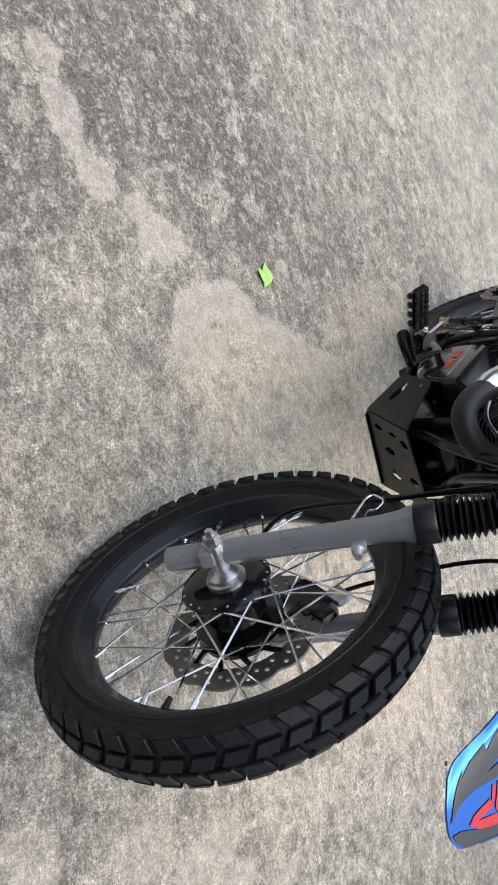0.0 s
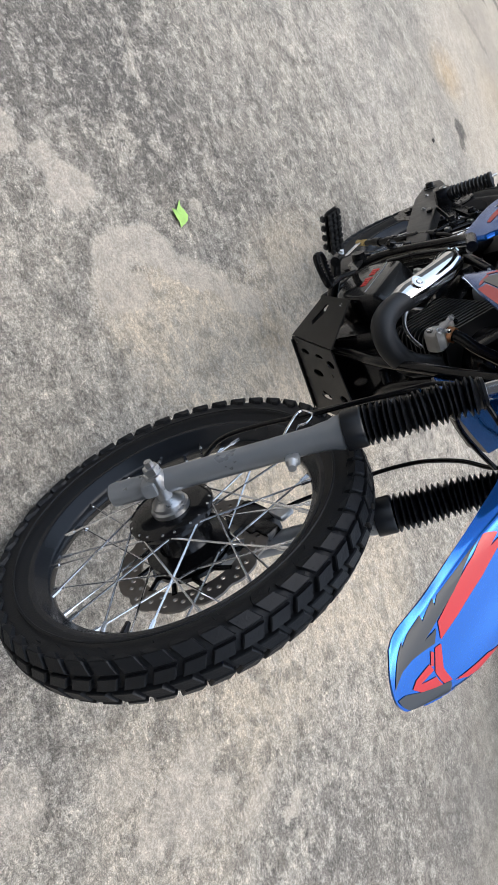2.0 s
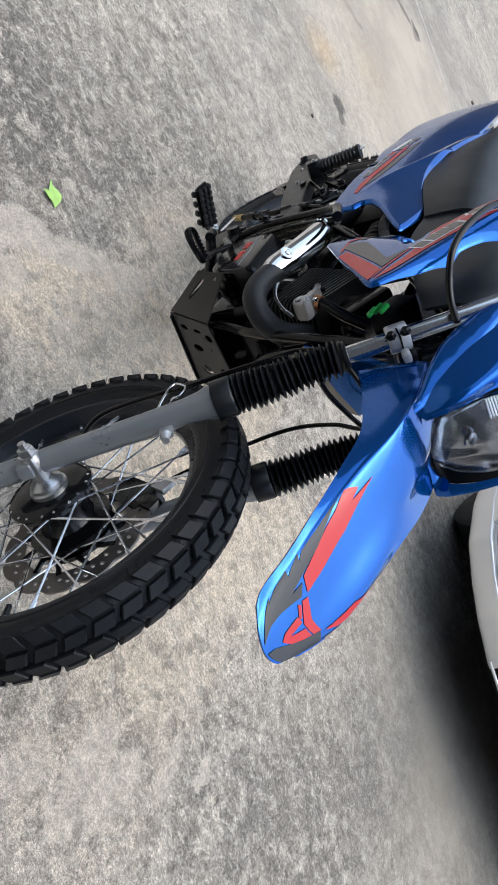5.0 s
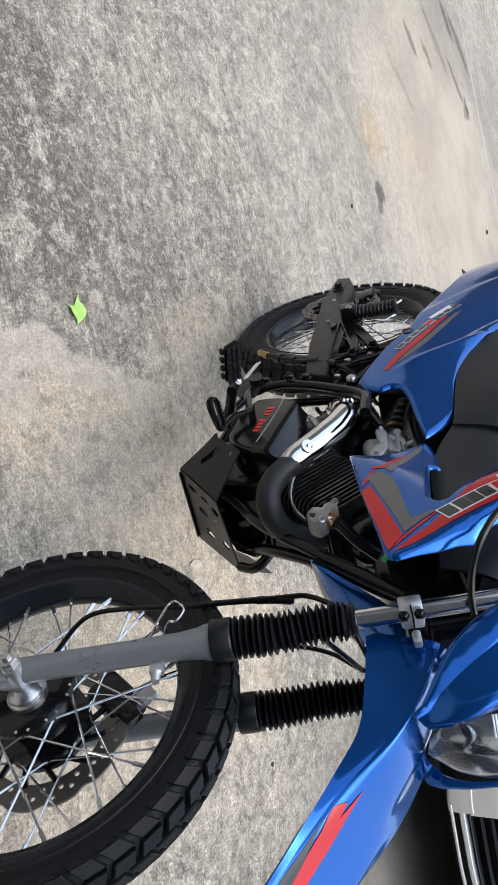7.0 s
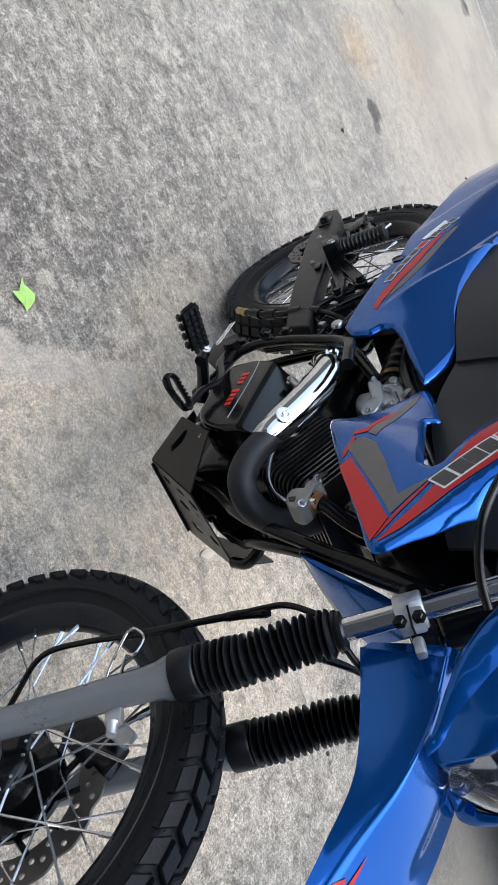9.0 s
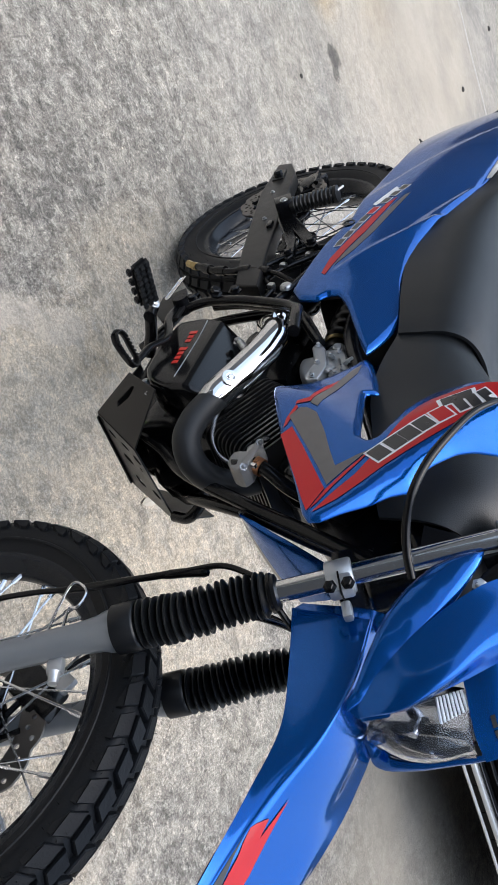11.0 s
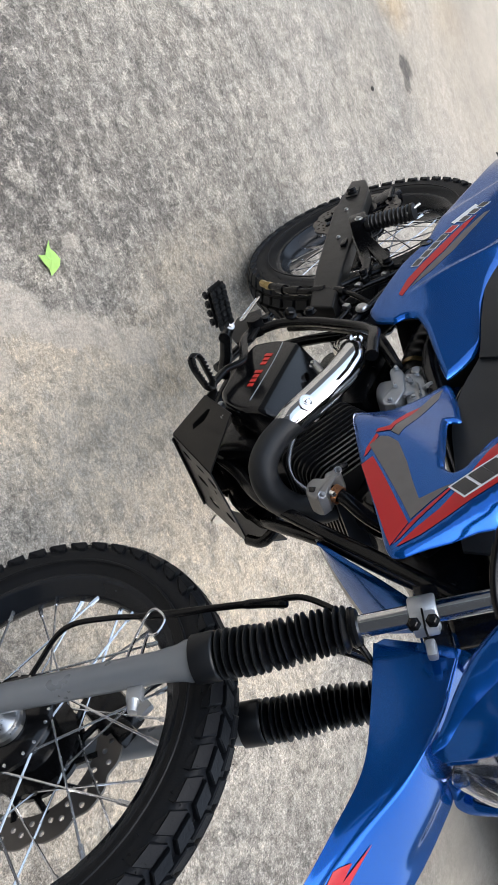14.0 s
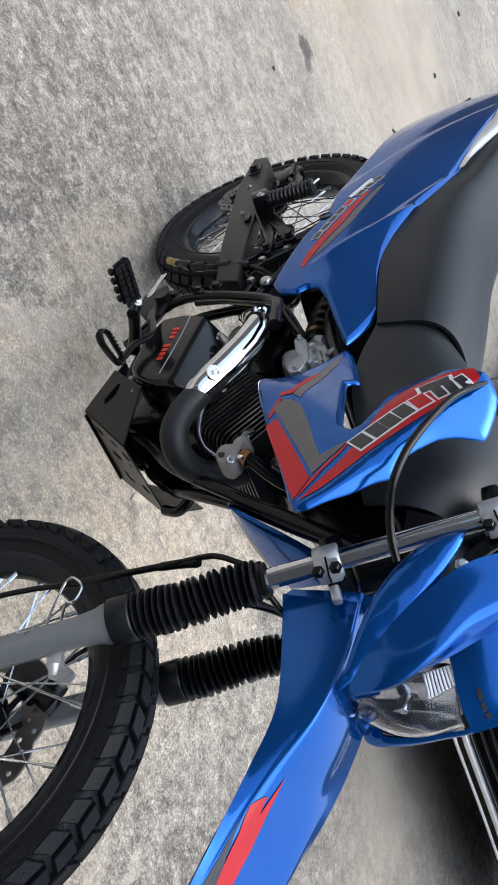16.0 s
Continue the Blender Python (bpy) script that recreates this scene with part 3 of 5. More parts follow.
        rr = disc_r * (0.77, 0.90, 0.81, 0.86)[k % 4]
        holes.append(disc_loop(rr * math.cos(a), rr * math.sin(a), 0.0042, 8))
    part("brake_disc", plate(ring, holes, lambda u, v, w: c + Vector((u, disc_y + w, v)), 0.004), DISC, rim, "drilled wavy steel brake disc", xf=xf)
    cb = lathe([(hub_r * 0.5, disc_y - 0.004), (hub_r * 0.98, disc_y - 0.004), (hub_r * 0.98, disc_y + 0.004), (hub_r * 0.5, disc_y + 0.004)], c, ax, 32, closed=True)
    carrier = part("disc_carrier", cb, BLACK, rim, xf=xf)
    for k in range(12):
        a = math.tau * k / 12
        part("carrier_arm", tube([c + Vector((hub_r * 0.9 * math.cos(a), disc_y + 0.001, hub_r * 0.9 * math.sin(a))), c + Vector((disc_r * 0.73 * math.cos(a + 0.22), disc_y + 0.001, disc_r * 0.73 * math.sin(a + 0.22)))], 0.0048, 6), BLACK, rim, xf=xf)
    return rim


front_wheel = wheel("front_wheel", (1.465, -0.005, 0.316), 0.2525, 0.058, 0.3175, 0.094, FRONT, "spoked front wheel with dark rim", 0.071, 48, 0.052, 0.132)
part("valve_stem", tube([(1.465 + 0.225 * math.cos(.17), -0.012, 0.316 + 0.225 * math.sin(.17)), (1.465 + 0.205 * math.cos(.17), -0.014, 0.316 + 0.205 * math.sin(.17))], [0.006, 0.0042], 10), BLACK, front_wheel, "black valve stem", xf=FRONT)
rear_wheel = wheel("rear_wheel", (0.0, 0.0, 0.32), 0.2354, 0.078, 0.322, 0.122, None, "spoked rear wheel with dark rim", 0.056, 48, -0.095, 0.115)

# ---- fork ----
for y, side in ((YR, "r"), (YL, "l")):
    tip = leg(y, 0.246)
    fork = part("fork_slider", tube([tip, leg(y, 0.2475), leg(y, 0.252), leg(y, 0.43), leg(y, 0.545), leg(y, 0.572), leg(y, 0.582), leg(y, 0.60)], [0.015, 0.0180, 0.019, 0.0193, 0.0198, 0.0225, 0.026, 0.0265], 32), FORK, bike, "grey painted fork slider", xf=FRONT)
    if side == "r":
        o = AXLE + Vector((0.006, YR + 0.004, 0.010))
        part("axle_nut", lathe([(0, .044), (0.0065, .044), (0.0075, .035), (0.0125, .034), (0.0135, .031), (0.0135, .023), (0.016, .0225), (0.016, .020), (0, .020)], o, (0, -1, 0), 6), ZINC, fork, "zinc axle nut", smooth=20, xf=FRONT)
        part("axle_lug", lathe([(0.0, 0.022), (0.0125, 0.022), (0.0140, 0.018), (0.0140, -0.024), (0.023, -0.030), (0.027, -0.034), (0.027, -0.040), (0.031, -0.042), (0.031, -0.050), (0.024, -0.058), (0.0, -0.058)], o, (0, -1, 0), 36), ZINC, fork, "machined aluminium axle lug", xf=FRONT)
        part("pinch_boss", box((0.034, 0.026, 0.024), o + Vector((0.008, -0.002, -0.010)), 0.007, (0, -24, 0)), FORK, fork, xf=FRONT)
        cl = leg(y, 0.52)
        hb = box((0.022, 0.012, 0.022), cl + Vector((0.028, 0.006, 0.008)), 0.005, (0, -24, 0))
        lathe([(0.0, 0.012), (0.006, 0.011), (0.007, 0.0), (0.009, -0.004), (0.0, -0.004)], cl + Vector((0.040, 0.004, 0.013)), (0.9, 0, 0.4), 12, bm=hb)
        part("hose_lug", hb, ALU, fork, "cast hose lug", xf=FRONT)
        loop = [Vector(q) for q in ((1.372, -.100, .497), (1.345, -.102, .494), (1.318, -.102, .493), (1.296, -.101, .493), (1.289, -.100, .501), (1.300, -.099, .520), (1.322, -.099, .519), (1.326, -.098, .507), (1.340, -.097, .508), (1.362, -.097, .514))]
        part("hose_guide", tube(loop, 0.0020, 8, 50), CHROME, fork, "bent chrome wire guide", xf=FRONT)
    else:
        cal = box((0.06, 0.045, 0.085), (1.378, 0.064, 0.385), 0.012, (0, 24, 0))
        box((0.03, 0.05, 0.05), (1.402, 0.066, 0.425), 0.008, (0, 24, 0), cal)
        cm = part("brake_caliper", cal, BLACK, fork, "black front brake caliper", xf=FRONT)
        part("caliper_bracket", box((0.028, 0.012, 0.034), (1.366, 0.045, 0.44), 0.004, (0, 24, 0)), ALU, fork, "silver caliper bracket", xf=FRONT)
    # rubber boot: plain cuff, bellows that grow narrower, top collar
    pts, rad = [], []
    base, top = 0.590, 0.772
    for z, q in ((0.0, 0.0275), (0.001, 0.0305), (0.026, 0.0308), (0.029, 0.029)):
        pts.append(leg(y, base + z))
        rad.append(q)
    folds = 18
    jit = random.Random(4 if side == "r" else 9)
    for k in range(folds):
        s0, s1 = k / folds, (k + 1) / folds
        amp = 0.0052 + jit.uniform(-0.0009, 0.0007)
        crest = 0.5 + jit.uniform(-0.15, 0.15)
        for e, lift in ((0.0, -1.0), (crest - 0.22, 0.35), (crest - 0.08, 0.92), (crest + 0.08, 0.92), (crest + 0.22, 0.35)):
            s = s0 + (s1 - s0) * e
            core = 0.0264 - 0.0034 * s
            sag = 0.0030 * math.sin(s * 5.2 + (0 if side == "r" else 1.5)) * math.sin(math.pi * s)
            pts.append(leg(y, base + 0.030 + (top - base - 0.034) * s) + Vector((sag, 0, sag * 0.4)))
            rad.append(core + amp * lift)
    for z, q in ((0.0, 0.021), (0.003, 0.0225), (0.010, 0.022), (0.011, 0.017)):
        pts.append(leg(y, top - 0.004 + z))
        rad.append(q)
    boot = part("fork_boot", tube(pts, rad, 32), BOOT, bike, "black rubber bellows fork boot", smooth=55, xf=FRONT)
    part("boot_tie", lathe([(0.0225, -0.002), (0.0245, -0.002), (0.0245, 0.002), (0.0225, 0.002)], leg(y, top), DOWN, 24, closed=True), CABLE, boot, xf=FRONT)
    part("fork_tube", tube([leg(y, 0.76), leg(y, 1.072), leg(y, 1.074)], [0.0132, 0.0132, 0.010], 32), STEEL, bike, "polished steel fork tube", xf=FRONT)
    for z, name in ((0.848, "lower_clamp"), (1.033, "top_clamp")):
        o = leg(y, z)
        ring = [(0.0132, -0.0155), (0.0198, -0.0155), (0.0212, -0.0135), (0.0212, 0.0135), (0.0198, 0.0155), (0.0132, 0.0155)]
        cb = lathe(ring, o, DOWN, 28, closed=True)
        box((0.028, 0.020, 0.029), o + Vector((0.016, -0.009, 0.007)), 0.004, (0, -23.7, 0), cb)
        box((0.022, 0.014, 0.012), o + Vector((0.040, 0.006, 0.018)), 0.004, (0, -23.7, 0), cb)
        cm = part(name, cb, ALU, bike, "cast aluminium fork clamp", xf=FRONT)
        part("pinch_slot", box((0.030, 0.0215, 0.0024), o + Vector((0.017, -0.0095, 0.0072)), 0.0005, (0, -23.7, 0)), BLACK, cm, xf=FRONT)
        for dz in (-0.0105, 0.0105):
            part("clamp_bolt", bolt(o + Vector((0.023, -0.0195, 0.009)) + DOWN * dz, (0.25, -0.95, 0.1), 0.0055, 0.007), BLACK, cm, smooth=20, xf=FRONT)
part("triple_yoke", box((0.07, 0.14, 0.03), leg(-0.013, 0.845) + Vector((-0.02, 0, 0)), 0.008, (0, -23.7, 0)), BLACK, bike, "black steel lower yoke", xf=FRONT)
part("top_yoke", box((0.08, 0.15, 0.024), leg(-0.013, 1.035) + Vector((-0.02, 0, 0)), 0.008, (0, -23.7, 0)), BLACK, bike, "black steel top yoke", xf=FRONT)
part("steering_head", tube([leg(-0.013, 0.86) + Vector((-0.035, 0, 0)), leg(-0.013, 1.02) + Vector((-0.035, 0, 0))], 0.03, 24), BLACK, bike, "black steering head tube", xf=FRONT)

# ---- front fender ----
FX = (1.265, 1.34, 1.41, 1.48, 1.55, 1.62)
def fender_rail(ys, zs, *end):
    return [*zip(FX, ys, zs), *end]
fender_near = [
    fender_rail((-.072, -.072, -.073, -.073, -.072, -.070), (.790, .810, .823, .812, .797, .781), (1.668, -.065, .762), (1.690, -.058, .759)),
    fender_rail((-.070, -.072, -.071, -.068, -.065, -.062), (.880, .880, .862, .829, .804, .784), (1.677, -.055, .766), (1.712, -.040, .763)),
    fender_rail((-.062, -.064, -.062, -.058, -.055, -.050), (.888, .888, .873, .840, .812, .791), (1.682, -.040, .772), (1.724, -.018, .767))]
fender_far = [
    fender_rail((.0, .0, .0, .0, .0, .003), (.895, .893, .882, .855, .828, .805), (1.682, .005, .784), (1.721, .002, .771)),
    fender_rail((.030, .034, .034, .034, .045, .045), (.886, .886, .876, .862, .842, .816), (1.664, .036, .796), (1.708, .014, .775)),
    fender_rail((.068, .073, .073, .058, .062, .058), (.862, .883, .876, .864, .836, .808), (1.655, .046, .787), (1.692, .026, .775))]
fskin = Skin(fender_near + fender_far, 0.0, (0, -0.3, 1), 80)
fender = part("front_fender", fskin.mesh(72, 50, 0.003), BLUE, bike, "glossy blue plastic front fender with red and grey flashes", smooth=50, xf=FRONT)
for nm, m, outline in (
    ("red_stripe", RED, [(.494, .312), (.463, .413), (.5, .438), (.413, .438), (.562, .5), (.669, .513), (.75, .513), (.731, .45), (.644, .425), (.55, .388)]),
    ("grey_flash", GREY_DECAL, [(.506, .30), (.606, .325), (.688, .3), (.713, .363), (.7, .238), (.763, .35), (.756, .225), (.812, .238), (.856, .288), (.844, .22), (.881, .263), (.985, .35), (.769, .5), (.744, .463), (.788, .45), (.713, .438), (.625, .425)]),
    ("red_chevron", RED, [(.775, .513), (.756, .525), (.788, .613), (.8, .713), (.825, .688), (.812, .588)]),
    ("red_chevron", RED, [(.812, .537), (.812, .575), (.869, .562), (.819, .613), (.831, .688), (.888, .6), (.906, .537), (.875, .525)]),
    ("red_chevron", RED, [(.79, .505), (.784, .52), (.806, .562), (.812, .55)]),
    ("grey_tip", GREY_DECAL, [(.99, .438), (.856, .65), (.806, .713), (.86, .83), (.913, .85), (.985, .78)]),
    ("red_edge", RED, [(.794, .738), (.663, .788), (.575, .93), (.62, .95), (.756, .80)]),
):
    part(nm, fskin.decal(outline, cell=0.05), m, fender, xf=FRONT)
part("fender_heel", Skin([[(1.255, -.068, .800), (1.250, -.066, .880), (1.240, -.03, .897), (1.240, .03, .897), (1.250, .034, .887), (1.255, .064, .858)], [(1.266, -.072, .792), (1.266, -.070, .882), (1.266, -.03, .893), (1.266, .03, .892), (1.266, .034, .886), (1.266, .068, .860)]], 0, (-1, 0, 0.3)).mesh(30, 4, 0.003), BLUE, fender, xf=FRONT)

# ---- headlight cowl ----
wingf = least_field([(1.39, 0.90, -0.062), (1.35, 0.91, -0.085), (1.30, 0.912, -0.10), (1.25, 0.93, -0.108), (1.19, 0.985, -0.112), (1.19, 1.005, -0.110), (1.27, 0.965, -0.098), (1.35, 0.924, -0.076)])
cowl = part("headlight_cowl", Skin([[(1.376, -0.068, 0.890), (1.338, -0.088, 0.916), (1.282, -0.101, 0.955), (1.225, -0.105, 1.008), (1.195, -0.098, 1.055), (1.15, -0.08, 1.10)],
                                    [(1.380, -0.062, 0.900), (1.365, -0.080, 0.945), (1.325, -0.090, 0.990), (1.275, -0.092, 1.030), (1.235, -0.085, 1.08), (1.18, -0.07, 1.13)],
                                    [(1.374, -0.058, 0.905), (1.362, -0.062, 0.945), (1.338, -0.064, 0.975), (1.315, -0.062, 1.002), (1.272, -0.056, 1.048), (1.21, -0.04, 1.12)]], 0.0, (0.5, -1, 0.3)).mesh(40, 18), BLUE, bike, "glossy blue headlight cowl", xf=FRONT)
part("cowl_wing", sheet(rounded([(1.378, .889), (1.347, .896), (1.316, .902), (1.271, .912), (1.24, .926), (1.207, .951), (1.191, .979), (1.182, 1.005), (1.205, .999), (1.230, .988), (1.262, .973), (1.302, .949), (1.343, .924)], 2), wingf, roll=0.004, cell=0.02), BLUE, cowl, "blue cowl wing", xf=FRONT)
part("bracket", slab([(1.25, .985), (1.20, 1.005), (1.165, 1.035), (1.15, 1.06), (1.175, 1.055), (1.21, 1.02), (1.26, 1.0)], -0.092, -0.088, 0.001), BLACK, cowl, "black steel cowl bracket", xf=FRONT)
part("cowl_bolt", bolt((1.218, -0.093, 1.004), (0, -1, 0.2), 0.006, 0.006), ZINC, cowl, smooth=20, xf=FRONT)
LAMPM = mat("dull_reflector", (0.42, 0.43, 0.45), 0.14, metal=1.0, var=0.2, scale=60)
# lamp: chrome bowl, dark rim, clear lens
lens = Skin([[(1.370, -0.055, 0.910), (1.360, -0.056, 0.941), (1.342, -0.056, 0.969), (1.324, -0.052, 1.0)],
             [(1.378, -0.030, 0.902), (1.384, -0.030, 0.940), (1.374, -0.030, 0.975), (1.345, -0.026, 1.006)],
             [(1.374, 0.010, 0.896), (1.384, 0.012, 0.938), (1.378, 0.012, 0.975), (1.358, 0.008, 1.008)],
             [(1.350, 0.048, 0.898), (1.360, 0.051, 0.925), (1.361, 0.052, 0.963), (1.350, 0.050, 1.006)]], 0.0, (1, -0.3, 0))
part("headlight_lens", lens.mesh(24, 24, 0.003), LENS, cowl, "clear headlight lens", xf=FRONT)
def bowl(depth, nu=24, nv=24):
    """The lamp's bowl behind the lens, meeting it at its rim."""
    bm = bmesh.new()
    g = [[bm.verts.new(lens.at(i / nu, j / nv) + Vector((-1, 0.15, 0)) * (0.004 + depth * (math.sin(math.pi * i / nu) * math.sin(math.pi * j / nv)) ** 0.45)) for j in range(nv + 1)] for i in range(nu + 1)]
    for i in range(nu):
        for j in range(nv):
            bm.faces.new((g[i][j], g[i + 1][j], g[i + 1][j + 1], g[i][j + 1]))
    return bm
part("reflector", bowl(0.045), LAMPM, cowl, "chrome lamp reflector", xf=FRONT)
part("bulb", lathe([(0.0, 0.022), (0.006, 0.020), (0.008, 0.012), (0.008, 0.0), (0.012, -0.002), (0.012, -0.012), (0, -0.012)], (1.340, .005, 0.945), (1, -0.2, -0.1), 16), LAMPM, cowl, "bulb holder", xf=FRONT)
for j in range(8):
    u = 0.70 + 0.035 * j
    a, b = lens.at(min(u, 1), 0.03), lens.at(min(u + 0.02, 1), 0.26)
    part("lens_rib", tube([a + Vector((-0.007, 0, 0)), b + Vector((-0.009, 0, 0))], 0.0016, 6), ALU, cowl, xf=FRONT)
part("lamp_surround", Skin([[(1.345, -0.04, 0.892), (1.352, 0.0, 0.888), (1.345, 0.045, 0.892), (1.350, 0.052, 0.93), (1.345, 0.054, 0.97), (1.330, 0.052, 1.01)],
                            [(1.352, -0.04, 0.886), (1.362, 0.01, 0.882), (1.360, 0.066, 0.900), (1.362, 0.070, 0.936), (1.352, 0.070, 0.974), (1.338, 0.070, 1.008)]], 0.0, (1, 0, -0.3)).mesh(36, 5, 0.004), PLASTIC, cowl, "black lamp surround", xf=FRONT)
part("chin", Skin([[(1.358, -0.05, 0.890), (1.366, 0.0, 0.884), (1.366, 0.050, 0.884), (1.370, 0.082, 0.885), (1.3735, 0.084, 0.896), (1.373, 0.084, 0.910), (1.365, 0.084, 0.942), (1.353, 0.084, 0.974), (1.341, 0.084, 1.005), (1.325, 0.080, 1.04)],
                   [(1.350, -0.05, 0.892), (1.350, 0.0, 0.889), (1.350, 0.048, 0.894), (1.357, 0.058, 0.898), (1.362, 0.063, 0.904), (1.366, 0.067, 0.910), (1.3625, 0.070, 0.938), (1.351, 0.070, 0.974), (1.339, 0.070, 1.005), (1.322, 0.068, 1.04)]], 0.002, (1, -0.3, 0)).mesh(60, 6, 0.006), BLUE, cowl, "blue chin strip", xf=FRONT)
plate_skin = Skin([[(1.300, -0.044, 0.992), (1.275, -0.050, 1.030), (1.23, -0.04, 1.10)], [(1.350, -0.015, 1.010), (1.325, -0.015, 1.05), (1.27, -0.01, 1.13)], [(1.368, 0.012, 1.022), (1.345, 0.012, 1.065), (1.30, 0.01, 1.14)]], 0.0, (1, -0.5, 0))
plate_panel = part("number_panel", plate_skin.mesh(24, 14), BLUE, cowl, "blue front number panel with dark lettering", xf=FRONT)
for u0, v0, u1, v1 in ((.25, .40, .31, .52), (.25, .55, .31, .67), (.25, .70, .31, .82)):
    part("dark_mark", plate_skin.decal([(u0, v0), (u1, v0), (u1, v1), (u0, v1)]), BLACK_DECAL, plate_panel, xf=FRONT)

# ---- tail and side cowls ----
def tail_y(x, z):
    h = z - 0.75
    off = (x - .588) * .576 + (z - .645) * .818
    along = (.588 - x) * .818 + (z - .645) * .576
    fade = max(0.0, min(1.0, along / .06)) * max(0.0, min(1.0, (.42 - along) / .16))
    crease = -.0075 * fade * math.exp(-(max(off, 0) / .045) ** 1.2) * (0.5 + 0.5 * math.tanh(off / .0035))
    low = (x - .224) * .408 + (z - .668) * .913
    scoop = .007 * max(0.0, min(1.0, (.30 - x) / .10)) * math.exp(-(max(-low, 0) / .055) ** 2) * (0.5 - 0.5 * math.tanh(low / .0035))
    top = (x - .425) * .381 + (z - .757) * .924
    lip = -.005 * max(0.0, min(1.0, (.46 - x) / .08)) * max(0.0, min(1.0, (x - .12) / .08)) * (0.5 + 0.5 * math.tanh(top / .004))
    return scoop + lip + crease - .1522 - .0795 * x + .1159 * h + .2545 * x * x + .6419 * x * h + 1.2667 * h * h - .1403 * x ** 3 - .6412 * x * x * h
tailf = Field(tail_y)
TAIL = [(.614, .582), (.652, .61), (.66, .644), (.646, .662), (.648, .682), (.68, .706), (.766, .748), (.801, .769), (.765, .785), (.721, .798), (.694, .803), (.646, .795), (.596, .784), (.523, .779), (.461, .783),
        (.365, .807), (.27, .835), (.165, .859), (.022, .875), (-.179, .896), (-.40, .885), (-.42, .80), (-.345, .742), (-.242, .703), (-.096, .665), (.084, .655), (.202, .639), (.288, .63), (.38, .63), (.421, .617), (.469, .60), (.537, .589)]
for left in (False, True):
    sc = part("side_cowl", sheet(rounded(TAIL, 3), tailf, roll=0.006, reach=0.0088, cell=0.006, mirror=left), BLUE, bike, "glossy blue side cowl with red and grey flash", smooth=50)
    for nm, m, o in (("red_flash", RED, [(.581, .631), (.588, .640), (.560, .645), (.497, .661), (.438, .680), (.35, .699), (.300, .709), (.330, .694), (.42, .668), (.493, .646), (.533, .634)]),
                     ("grey_flash", TAUPE_DECAL, [(.562, .648), (.509, .674), (.44, .697), (.363, .714), (.278, .731), (.289, .722), (.363, .701), (.445, .681), (.520, .657)])):
        part(nm, sheet(o, tailf, lift=0.0008, thick=0, cell=0.03, mirror=left), m, sc)
    # lettering as plain outlined bars along the flash
    for k, (x, z, w) in enumerate(((.478, .639, .024), (.449, .648, .024), (.420, .656, .024), (.391, .664, .024), (.358, .674, .028), (.316, .690, .022), (.285, .701, .022), (.255, .712, .022))):
        tilt = (.22, .22, .24, .26, .3, .32, .34, .36)[k]
        for lift, grow, m in ((0.0012, 0.0016, WHITE_DECAL), (0.0016, 0.0, RED if k == 4 else BLACK_DECAL)):
            a, b = w / 2 + grow, 0.0062 + grow
            part("mark", sheet([(x - a, z - b + a * tilt), (x + a, z - b - a * tilt), (x + a, z + b - a * tilt), (x - a, z + b + a * tilt)], tailf, lift=lift, thick=0, cell=0.05, mirror=left), m, sc)
    part("small_mark", sheet([(.330, .666), (.337, .674), (.264, .708), (.251, .696)], tailf, lift=0.0012, thick=0, cell=0.05, mirror=left), WHITE_DECAL, sc)
    sgn = 1 if left else -1
    part("cowl_screw", lathe([(0.0, -0.002), (0.008, -0.002), (0.010, 0.001), (0.013, 0.0015), (0.013, 0.0), (0, 0)], (.40, sgn * -tailf.y(.40, .634), .634), (0, sgn, 0), 20), BLACK, sc)
    wp = [(.165, .860), (.10, .876), (.048, .888), (-.051, .912), (-.20, .935), (-.30, .935), (-.30, .900), (-.138, .896), (.022, .873)]
    part("silver_panel", sheet(wp, tailf, lift=0.006, thick=0.003, roll=0.003, cell=0.04, mirror=left), SILVER, sc, "pale silver grab panel")
part("tail_tray", Skin([[(-.40, -.085, .80), (-.10, -.11, .69), (.2, -.12, .66)], [(-.42, 0, .79), (-.10, 0, .67), (.2, 0, .62)], [(-.40, .085, .80), (-.10, .11, .69), (.2, .12, .66)]], 0, (0, 0, -1)).mesh(20, 12), PLASTIC, bike, "black plastic tail tray")

